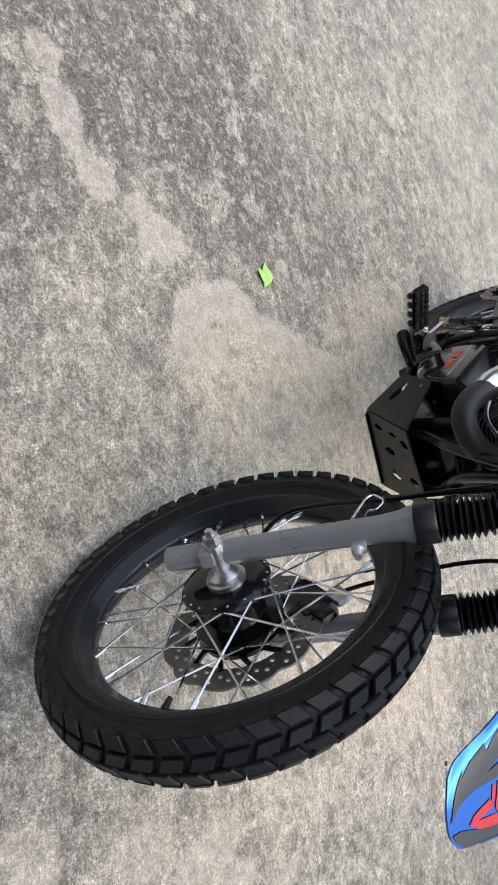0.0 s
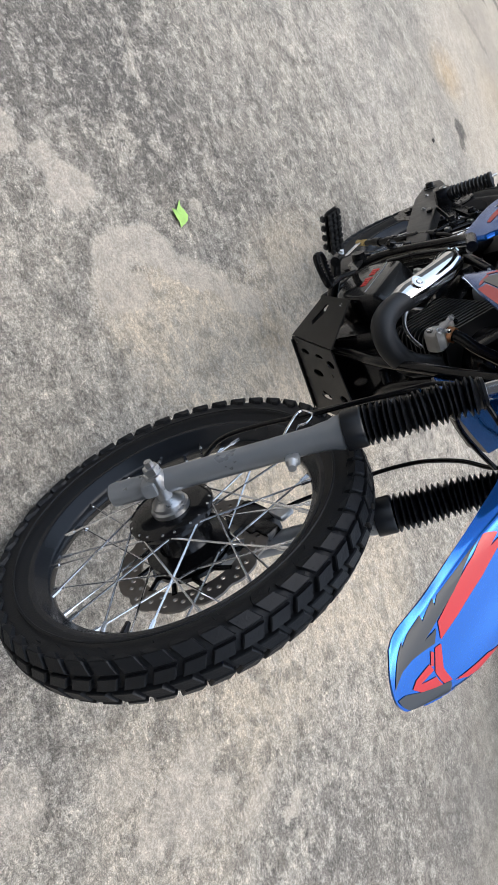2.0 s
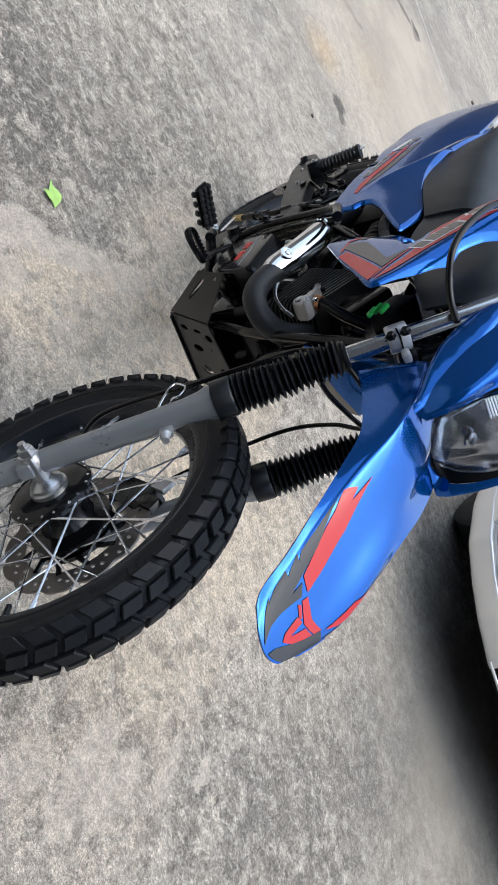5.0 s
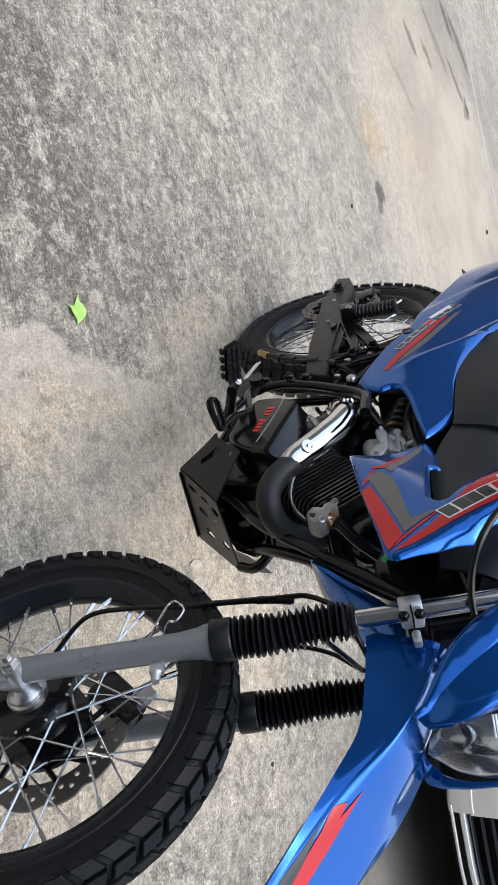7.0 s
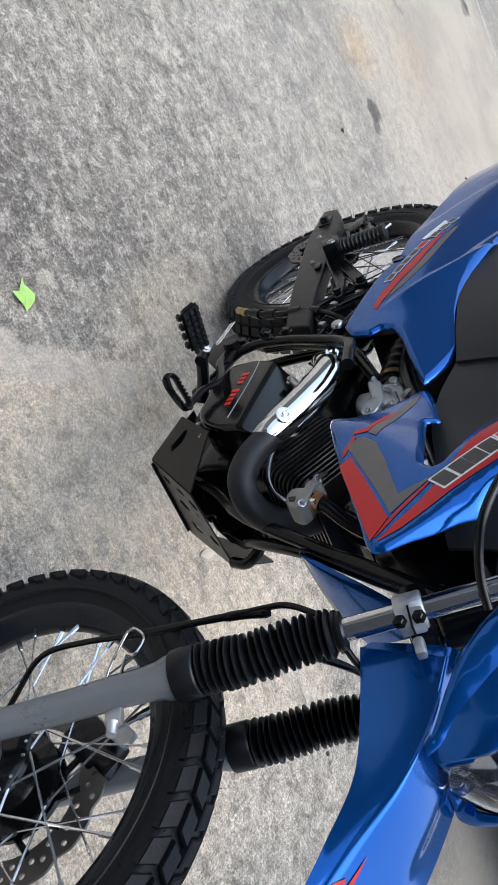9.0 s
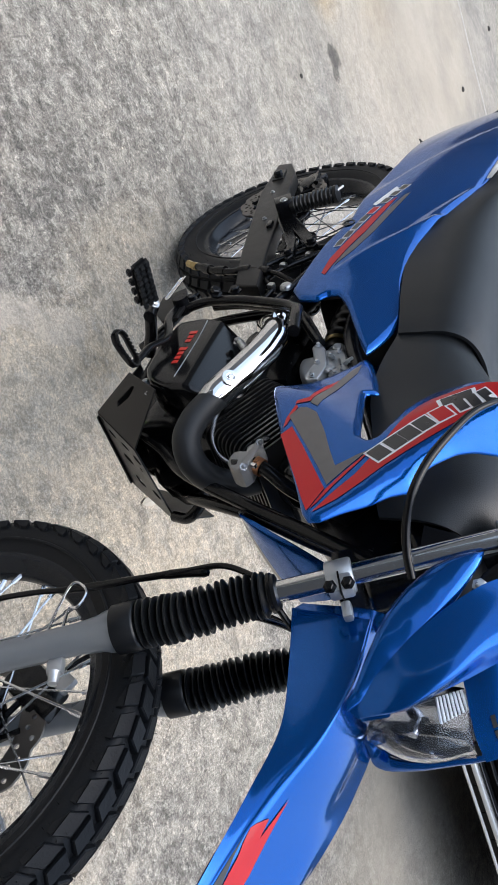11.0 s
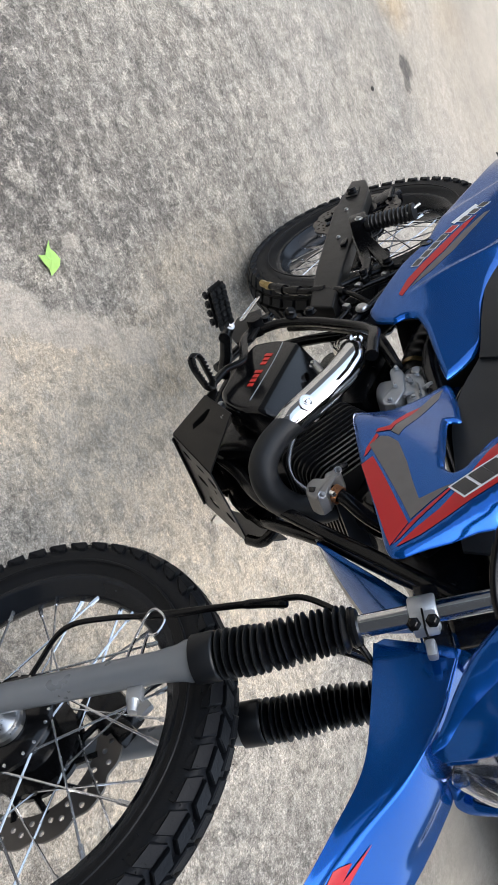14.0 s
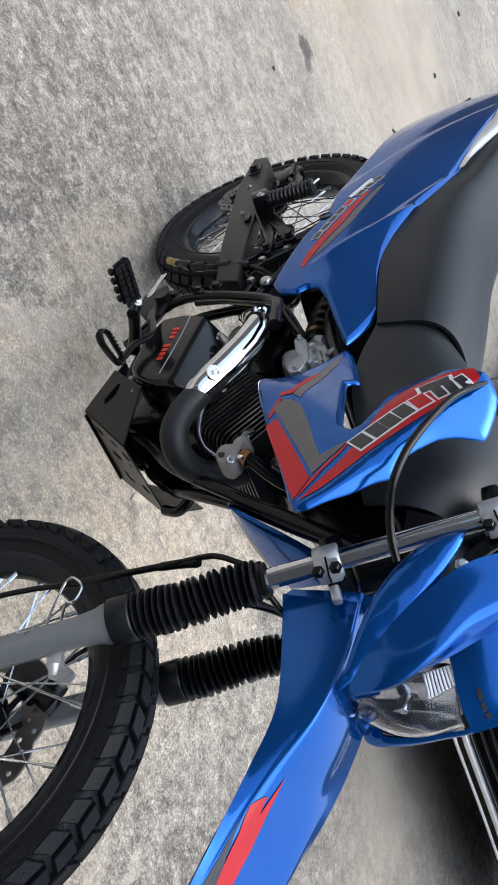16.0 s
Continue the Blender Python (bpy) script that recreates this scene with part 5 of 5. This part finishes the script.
part("peg_arm", tube([(.715, -.18, .335), (.725, -.14, .325), (.74, -.10, .31)], [0.011, 0.012, 0.013], 12, 3), BLACK, peg)
part("return_spring", tube([(.640 - .085 * s + .005 * math.cos(s * 110), -.166, .327 - .005 * s + .005 * math.sin(s * 110)) for s in (k / 220 for k in range(221))], 0.0013, 5), CHROME, bike, "chrome return spring")
ring = [(.899, -.242, .390), (.889, -.243, .392), (.881, -.230, .393), (.878, -.205, .393), (.876, -.180, .393), (.884, -.172, .393), (.893, -.180, .393), (.900, -.205, .392), (.903, -.228, .391)]
pedal = part("brake_pedal", tube([*ring, ring[0]], 0.0034, 10, 64, flat=1.8), BLACK, bike, "black steel brake pedal with toothed loop")
loop_pts = spline([*ring, ring[0]], 31)
for k in range(30):
    part("tooth", lathe([(0.0030, 0.0), (0.0024, 0.004), (0.0, 0.0052)], loop_pts[k] + Vector((0, 0, 0.0045)), (0, -0.2, 0.97), 4), BLACK, pedal, smooth=0)
part("pedal_arm", tube([(.884, -.176, .390), (.862, -.172, .389), (.825, -.170, .389), (.808, -.168, .40), (.785, -.166, .405), (.70, -.158, .36), (.62, -.14, .34)], 0.0055, 10, 24, flat=1.5), BLACK, pedal)
part("pedal_plate", slab([(.60, .29), (.66, .30), (.70, .34), (.69, .37), (.62, .36), (.57, .33)], -0.150, -0.144, 0.001), SKID, bike, "black steel pedal bracket")
sub = part("footrest_frame", tube([(.640, -.138, .352), (.632, -.146, .405), (.648, -.152, .480), (.676, -.157, .553), (.705, -.163, .608), (.730, -.168, .636)], 0.0095, 14, 40), BLACK, bike, "black steel footrest frame")
part("frame_tab", tube([(.722, -.166, .628), (.733, -.169, .640), (.775, -.171, .652), (.812, -.173, .663)], [0.0095, 0.0105, 0.0105, 0.0105], 16), BLACK, sub)
part("front_lug", tube([(.636, -.165, .352), (.636, -.130, .350)], 0.015, 18), BLACK, sub)
part("frame_nut", bolt((.632, -.162, .430), (0, -.8, .5), 0.010, 0.012), BLACK, sub, smooth=20)
part("upper_tube", tube([(.60, -.118, .40), (.615, -.124, .47), (.65, -.130, .55), (.71, -.14, .625)], 0.009, 12, 24), BLACK, sub)
part("cross_tube", tube([(.50, -.10, .42), (.55, -.10, .50), (.63, -.10, .59), (.73, -.095, .66)], 0.011, 12, 20), BLACK, sub)
for q in ((.60, -.146, .455), (.61, -.143, .36)):
    part("frame_bolt", bolt(q, (0, -1, 0.2), 0.009, 0.009), BLACK, sub, smooth=20)
part("lower_stay", tube([(.70, -.095, .27), (.62, -.095, .29), (.50, -.095, .30)], 0.010, 10, 12), BLACK, sub)
part("rear_stay", tube([(.64, -.118, .530), (.52, -.12, .565), (.385, -.118, .60), (.25, -.11, .66)], 0.0095, 12, 20), RIMM, bike, "dark steel sub-frame stay")
part("disc_cap", lathe([(0.0, 0.008), (0.009, 0.008), (0.012, 0.005), (0.013, 0.0), (0, 0)], (.580, -.132, .553), (0, -1, 0.1), 20), ZINC, bike, "round zinc frame cap")
hose = part("rear_brake_line", tube([(.450, -.139, .290), (.457, -.140, .306), (.479, -.141, .340), (.490, -.141, .369), (.502, -.141, .404), (.499, -.140, .433), (.504, -.138, .466), (.518, -.136, .503), (.535, -.132, .533), (.56, -.115, .58)], [0.0072] * 24 + [0.0055] * 12, 10, 36), CABLE, bike, "black rear brake line with couplings")
part("brass_union", tube([(.428, -.138, .262), (.442, -.139, .279)], [0.0085, 0.0075], 6), BRASS, hose, "yellow brass union")
part("brass_union", tube([(.444, -.139, .283), (.452, -.139, .296)], [0.0092, 0.0092], 6), BRASS, hose)
for q0, q1 in (((.468, -.141, .322), (.480, -.141, .343)), ((.488, -.141, .362), (.494, -.141, .385)), ((.501, -.140, .42), (.500, -.140, .445)), ((.506, -.138, .472), (.514, -.137, .494))):
    part("coupling", tube([q0, q1], 0.0105, 10), BLACK, hose)

part("rear_link", tube([(.50, -.125, .43), (.455, -.128, .475), (.41, -.126, .545), (.40, -.12, .60)], 0.007, 10, 16), BLACK, bike, "black steel link rod")
part("wiring_loom", tube([(.62, -.118, .50), (.565, -.125, .515), (.53, -.128, .49), (.49, -.13, .515), (.45, -.128, .56), (.40, -.12, .585)], 0.006, 10, 40), CABLE, bike, "black wiring loom")
for q in ((.565, -.132, .515), (.49, -.136, .515), (.45, -.134, .557)):
    part("loom_clip", box((0.012, 0.010, 0.014), q, 0.002, (0, 20, 0)), ZINC, bike)

# ---- rear suspension and passenger peg ----
for sgn in (-1, 1):
    arm = part("swingarm", slab([(-.095, .327), (-.028, .359), (.434, .459), (.586, .498), (.571, .441), (.412, .389), (.091, .306), (-.10, .284)], -0.145, -0.112, 0.005) if sgn < 0 else
               slab([(-.095, .327), (-.028, .359), (.434, .459), (.586, .498), (.571, .441), (.412, .389), (.091, .306), (-.10, .284)], 0.145, 0.112, 0.005), SKID, bike, "flat black steel swingarm")
    part("axle_bolt", bolt((-.005, sgn * .146, .322), (0, sgn, 0), 0.011, 0.013), BLACK, arm, smooth=20)
    part("adjuster_plate", box((0.06, 0.003, 0.03), (-.01, sgn * .1465, .322), 0.001, (0, -12, 0)), SKID, arm)
    for q in ((.10, .345), (.26, .385)):
        part("arm_rivet", bolt((q[0], sgn * .146, q[1]), (0, sgn, 0), 0.004, 0.004, 10), ZINC, arm)
    part("wire_clip", box((0.03, 0.012, 0.012), (.30, sgn * .146, .415), 0.002, (0, -10, 0)), BLACK, arm)
cal = part("rear_caliper", box((0.09, 0.04, 0.05), (-.08, -.08, .37), 0.012, (0, 20, 0)), BLACK, bike, "black rear brake caliper")
part("caliper_pin", tube([(-.11, -.102, .385), (-.04, -.102, .40)], 0.006, 10), BLACK, cal)
hang = part("peg_hanger", slab(rounded([(.262, .420), (.29, .432), (.42, .50), (.488, .520), (.478, .532), (.40, .515), (.28, .455)], 2), -0.150, -0.136, 0.003), BLACK, bike, "black steel passenger peg hanger")
part("hanger_strut", slab(rounded([(.254, .449), (.285, .446), (.445, .556), (.432, .572), (.35, .52)], 2), -0.150, -0.138, 0.003), BLACK, hang)
part("hanger_bolt", bolt((.470, -.152, .522), (0, -1, 0), 0.008, 0.007), BLACK, hang, smooth=20)
part("hanger_bolt", bolt((.430, -.152, .558), (0, -1, 0), 0.008, 0.007), BLACK, hang, smooth=20)
part("hinge_block", box((0.045, 0.05, 0.04), (.268, -.165, .447), 0.006, (0, -25, 0)), BLACK, hang)
part("hinge_pin", bolt((.288, -.192, .458), (0, -1, 0.1), 0.006, 0.004, 16), ZINC, hang)
pp0, pp1 = Vector((.270, -.170, .465)), Vector((.262, -.178, .572))
pegp, pegr = [], []
for k in range(45):
    s = k / 44
    pegp.append(pp0.lerp(pp1, s))
    pegr.append(0.0155 + (0.0028 if (k // 2) % 2 else 0) if 4 < k < 41 else 0.0185)
part("passenger_peg", tube(pegp, pegr, 20), BOOT, hang, "folded ribbed rubber passenger peg", smooth=30)
part("peg_guard", tube([pp1 + Vector((.018, -.004, -.012)), pp1 + Vector((-.028, -.004, .004))], 0.003, 8), ZINC, hang)
part("shock_spring", tube([(.43 - .10 * s + .030 * math.cos(s * 50), .030 * math.sin(s * 50), .40 + .26 * s) for s in (k / 200 for k in range(201))], 0.0055, 8), BLACK, bike, "black coil shock spring")
part("air_box", box((0.26, 0.17, 0.17), (.42, 0, .67), 0.03), PLASTIC, bike, "black plastic air box")
part("rear_mudguard", Skin([[(-.33, -.07, .60), (-.15, -.075, .68), (.1, -.075, .68), (.3, -.075, .60)], [(-.34, 0, .61), (-.16, 0, .69), (.1, 0, .70), (.31, 0, .62)], [(-.33, .07, .60), (-.15, .075, .68), (.1, .075, .68), (.3, .075, .60)]], 0, (0, 0, 1)).mesh(24, 10), PLASTIC, bike, "black inner rear mudguard")

# ---- cables ----
part("front_cable", tube([FRONT @ Vector(q) for q in ((1.43, -.030, .300), (1.381, -.05, .318), (1.333, -.080, .355), (1.309, -.090, .428), (1.292, -.095, .517), (1.266, -.098, .595), (1.252, -.100, .645), (1.239, -.101, .685), (1.2375, -.101, .703), (1.241, -.101, .722), (1.250, -.101, .748), (1.268, -.096, .770), (1.280, -.082, .784), (1.29, -.05, .80))], 0.0040, 10, 90), CABLE, bike, "black speedometer cable on the front fork")
part("cable_sleeve", tube([FRONT @ Vector(q) for q in ((1.300, -.093, .475), (1.266, -.097, .595), (1.252, -.097, .645), (1.247, -.097, .678))], [0.0046] * 10 + [0.0062] * 10 + [0.0045], 10, 21), CABLE, bike)
part("front_brake_hose", tube([FRONT @ Vector(q) for q in ((1.39, .055, .40), (1.32, .07, .43), (1.265, .076, .495), (1.236, .075, .542), (1.213, .075, .586), (1.199, .075, .633), (1.200, .075, .693), (1.217, .075, .744), (1.235, .06, .80))], 0.0038, 10, 60), CABLE, bike, "black front brake hose")
part("link_cable", tube([FRONT @ Vector(q) for q in ((1.290, -.080, .735), (1.262, -.03, .730), (1.235, .03, .738), (1.222, .072, .752))], 0.0042, 10, 30), CABLE, bike, "black cable between the fork legs")
HANDLEBAR_CABLE = [(0.971, -0.15, 1.03), (1.031, -0.185, 1.012), (1.067, -0.197, 0.992), (1.112, -0.2, 0.973), (1.156, -0.195, 0.955), (1.192, -0.18, 0.943), (1.208, -0.15, 0.935), (1.225, -0.122, 0.934), (1.244, -0.1, 0.94)]
part("handlebar_cable", tube(HANDLEBAR_CABLE, [0.0034 + 0.0018 * min(1, k / 25) for k in range(60)], 12, 60), CABLE, bike, "thick black cable loop over the tank shroud")
horn = part("horn", lathe([(0.0, 0.012), (0.022, 0.012), (0.03, 0.008), (0.032, 0.0), (0.03, -0.02), (0, -0.02)], (1.02, -.02, .715), (0.6, -0.75, 0.2), 32), GLOSS, bike, "round black horn")
for dx, dz in ((0, 0), (.010, -.008), (.004, .011)):
    part("green_plug", box((0.020, 0.008, 0.006), (1.122 + dx, -.094, .795 + dz), 0.0015, (0, 35, 20)), GREEN, horn, "green wire connector")
part("side_stand", tube([(.52, .09, .30), (.50, .16, .17), (.49, .235, .052)], 0.010, 12, 12), BLACK, bike, "black steel side stand")

# ---- silver car behind the motorcycle ----
car = thing("parked_car", pose(0, 0, 0), "silver parked car with dark grille and round fog lamp", "car")
PLAN = [(.93, 2.95), (.98, 2.62), (1.06, 2.44), (1.16, 2.345), (1.27, 2.275), (1.40, 2.225), (1.6, 2.205), (1.9, 2.215), (2.3, 2.215), (2.7, 2.24), (2.95, 2.36), (3.05, 2.62), (3.08, 2.95)]
def rail(z, push=0.0, x0=.93, x1=3.08, n=24):
    """A level line round the car's nose at height z, pushed out, from x0 to x1."""
    out = []
    for k in range(n):
        x = x0 + (x1 - x0) * k / (n - 1)
        a, b = next((p, q) for p, q in zip(PLAN, PLAN[1:]) if x <= q[0] + 1e-9)
        y = a[1] + (b[1] - a[1]) * (x - a[0]) / (b[0] - a[0])
        v = (Vector((x, y)) - Vector((2.0, 3.2))).normalized()
        out.append((x + v.x * push, y + v.y * push, z))
    return out
for x0, x1 in ((.93, 1.425), (2.575, 3.08)):
    part("bumper", Skin([rail(.270, -.05, x0, x1), rail(.272, .0, x0, x1), rail(.280, .016, x0, x1), rail(.300, .024, x0, x1), rail(.345, .027, x0, x1), rail(.366, .022, x0, x1), rail(.368, -.03, x0, x1)], 0, (0, -1, 0)).mesh(50, 24, 0.004), SILVER, car, "silver painted front bumper", smooth=50)
part("upper_bumper", Skin([rail(.60, .02), rail(.62, .024), rail(.70, .02), rail(.78, -.05)], 0, (0, -1, 0)).mesh(90, 12, 0.004), SILVER, car)
for x0, x1 in ((.93, 1.03), (1.315, 1.43), (2.57, 2.685), (2.97, 3.08)):
    part("bumper_pillar", Skin([rail(.352, .024, x0, x1, 8), rail(.48, .026, x0, x1, 8), rail(.61, .022, x0, x1, 8)], 0, (0, -1, 0)).mesh(16, 10, 0.03), SILVER, car)
for x0, x1 in ((1.02, 1.325), (2.675, 2.98)):
    part("fog_pocket", Skin([rail(.36, -.004, x0, x1, 10), rail(.46, -.022, x0, x1, 10), rail(.61, -.004, x0, x1, 10)], 0, (0, -1, 0)).mesh(24, 12, 0.006), GLOSS, car, "glossy black fog lamp pocket")
part("air_dam", Skin([rail(.25, -.045), rail(.62, -.045)], 0, (0, -1, 0)).mesh(60, 4, 0.01), PLASTIC, car, "black plastic behind the grille")
for k in range(8):
    part("grille_slat", tube([Vector(q) for q in rail(.348 + .034 * k, .002, 1.425, 2.58)], 0.012, 8, 40, flat=0.7), GLOSS, car)
part("silver_lip", Skin([rail(.310, .0, 1.40, 2.60), rail(.314, .022, 1.40, 2.60), rail(.330, .022, 1.40, 2.60), rail(.334, .0, 1.40, 2.60)], 0, (0, -1, 0)).mesh(50, 12, 0.003), SILVER, car)
part("silver_lip", tube([Vector(q) for q in rail(.288, .020, 1.40, 2.61)], 0.006, 10, 50), SILVER, car)
for k in range(10):
    q = rail(.292, .004, 1.46 + .115 * k, 1.47 + .115 * k, 2)
    part("lip_web", tube([Vector((q[0][0], q[0][1], .272)), Vector((q[0][0], q[0][1], .314))], 0.003, 6), PLASTIC, car)
c = Vector((1.145, 2.352, .462))
ax = Vector((-.45, -.89, 0.05)).normalized()
ring = part("fog_ring", lathe([(0.040, 0.020), (0.0425, 0.026), (0.046, 0.027), (0.049, 0.020), (0.046, 0.012)], c, ax, 48, closed=True), CHROME, car, "chrome fog lamp ring")
part("fog_lens", lathe([(0.0, 0.022), (0.022, 0.020), (0.040, 0.012), (0.042, -0.03), (0, -0.03)], c, ax, 32), GLOSS, ring)
part("bonnet", Skin([rail(.775, -.05), [(q[0], q[1] + .5, .93) for q in rail(.775, -.12)], [(q[0], q[1] + 1.0, .98) for q in rail(.775, -.12)]], 0, (0, 0, 1)).mesh(40, 10, 0.004), SILVER, car)
def car_ring(y, half, low, high, z1):
    """A cross line over the car at y: sill, shoulder, roof edge, mirrored."""
    side = [(-half, low), (-half - .02, low + .25), (-half, z1), (-half * .78, (z1 + high) / 2), (-half * .62, high - .03), (-half * .3, high)]
    pts = side + [(-x, z) for x, z in reversed(side)]
    return [(2.0 + x, y, z) for x, z in pts]
DARKGLASS = mat("tinted_car_glass", (0.01, 0.012, 0.013), 0.08, var=0.1)
body = [(2.95, .88, .30, .90, .86), (3.25, .89, .28, .97, .90), (3.55, .89, .26, 1.02, .93), (4.05, .88, .26, 1.38, .95), (4.6, .88, .26, 1.46, .97), (5.3, .88, .26, 1.44, .98), (6.0, .86, .28, 1.25, .98), (6.35, .82, .34, 1.02, .95)]
part("car_body", Skin([car_ring(*q) for q in body], 0, (0, 0, 1)).mesh(44, 36, 0.006), SILVER, car, "silver car body", smooth=50)
glass_secs = [(3.62, .60, .99), (3.85, .585, 1.16), (4.05, .56, 1.325)]
part("windscreen", Skin([[(2.0 + w * k, y - .05 * (1 - k * k) - .03, z + .03 + .02 * (1 - k * k)) for k in (-1, -.5, 0, .5, 1)] for y, w, z in glass_secs], 0, (0, -1, .6)).mesh(20, 12, 0.005), DARKGLASS, car, "dark tinted windscreen")
part("underbody", box((1.9, 1.9, 0.25), (2.0, 3.6, .42), 0.03), PLASTIC, car)
for x, y in ((1.22, 3.15), (2.80, 3.15), (1.22, 5.55), (2.80, 5.55)):
    tw = part("tyre", lathe([(0.19, -.10), (0.30, -.10), (0.325, -.08), (0.325, .08), (0.30, .10), (0.19, .10)], (x, y, .325), (1, 0, 0), 48, closed=True), RUBBER, car)
    part("wheel_disc", lathe([(0.0, -.06), (0.19, -.07), (0.19, .07), (0.0, .06)], (x, y, .325), (1, 0, 0), 32), ALU, tw)

# ---- joint where the slab meets the next one ----
jb = bmesh.new()
wob = random.Random(3)
rows = []
for k in range(60):
    x = -4.5 + .15 * k
    y = 5.74 + wob.uniform(-.004, .004)
    rows.append([jb.verts.new((x, y - .010, .0)), jb.verts.new((x, y - .006, .004)), jb.verts.new((x, y + .006, .004)), jb.verts.new((x, y + .010, .0))])
for a, b in zip(rows, rows[1:]):
    for i in range(3):
        jb.faces.new((a[i], b[i], b[i + 1], a[i + 1]))
JOINT = mat("pale_joint_mortar", (0.40, 0.37, 0.325), 0.9, var=0.3, scale=30, bump=0.4, bump_scale=150)
tagged(part("trim", jb, JOINT, None), "pale mortar joint across the concrete slab", "joint", kind="structure")

# ---- small things on the slab ----
def leaf_mesh(outline, lift):
    bm = bmesh.new()
    vs = [bm.verts.new((x, y, 0.004 + lift * math.sin(9 * x + 31 * y) ** 2)) for x, y in outline]
    mid = bm.verts.new((0, 0, 0.010))
    for i in range(len(vs)):
        bm.faces.new((vs[i], vs[(i + 1) % len(vs)], mid))
    bmesh.ops.subdivide_edges(bm, edges=list(bm.edges), cuts=1)
    bmesh.ops.solidify(bm, geom=list(bm.faces), thickness=0.0008)
    me = bpy.data.meshes.new("leaf")
    bm.to_mesh(me)
    bm.free()
    return me
me = leaf_mesh([(-.041, .017), (-.026, .012), (-.014, .020), (.002, .025), (.014, .018), (.021, .008), (.030, -.010), (.015, -.009), (.006, -.016), (-.016, -.030), (-.014, -.006), (-.026, .004)], 0.010)
me.materials.append(LEAFM)
leaf = tagged(new("green_leaf", me), "small fresh green leaf lying on the concrete", "leaf")
leaf.matrix_world = pose(-0.372, 1.375, 0.002, 0, 0, 0)
me = leaf_mesh([(-.028, -.004), (-.012, -.012), (.010, -.012), (.028, -.002), (.012, .010), (-.010, .010)], 0.008)
me.materials.append(DRYLEAF)
dry = tagged(new("dry_leaf", me), "small pale dry leaf lying on the concrete", "leaf")
dry.matrix_world = pose(0.320, 1.578, 0.002, 0, 0, 70)
for x, y, r in ((-.601, 5.333, .014), (-.991, 6.37, .016), (.969, 1.701, .006), (-.689, 3.168, .008)):
    bm = bmesh.new()
    bmesh.ops.create_icosphere(bm, subdivisions=2, radius=r)
    for v in bm.verts:
        v.co = Vector((v.co.x * 1.2, v.co.y, max(-0.3 * r, v.co.z * 0.6))) * (1 + 0.25 * noise.noise(v.co * 90))
    me = bpy.data.meshes.new("grit")
    bm.to_mesh(me)
    bm.free()
    me.materials.append(DIRT)
    g = tagged(new("grit", me), "small dark speck of grit on the concrete", "grit", "grit on the slab")
    g.location = (x, y, 0.3 * r)

# ---- unseen walls, added all round to darken reflections and cut low light ----
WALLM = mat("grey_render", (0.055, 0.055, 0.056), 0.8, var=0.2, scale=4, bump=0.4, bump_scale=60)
OUTER_WALLM = mat("mid_grey_render", (0.13, 0.13, 0.13), 0.8, var=0.15, scale=4, bump=0.4, bump_scale=60)
for nm, size, at, label in (("unseen_wall_near", (18, 0.2, 4.4), (1, -3.0, 2.2), "unseen dark grey wall behind the camera, added to darken reflections"),
                            ("unseen_wall_far", (18, 0.2, 4.2), (1, 13.0, 2.1), "unseen grey wall, added to darken the horizon in reflections"),
                            ("unseen_wall_west", (0.2, 15.6, 4.2), (-8.0, 5.2, 2.1), "unseen grey wall, added to darken the horizon in reflections"),
                            ("unseen_wall_east", (0.2, 15.6, 4.2), (10.0, 5.2, 2.1), "unseen grey wall, added to darken the horizon in reflections")):
    tagged(part(nm, box(size, at, 0), WALLM if nm == "unseen_wall_near" else OUTER_WALLM, None, smooth=0), label, "wall", kind="structure")
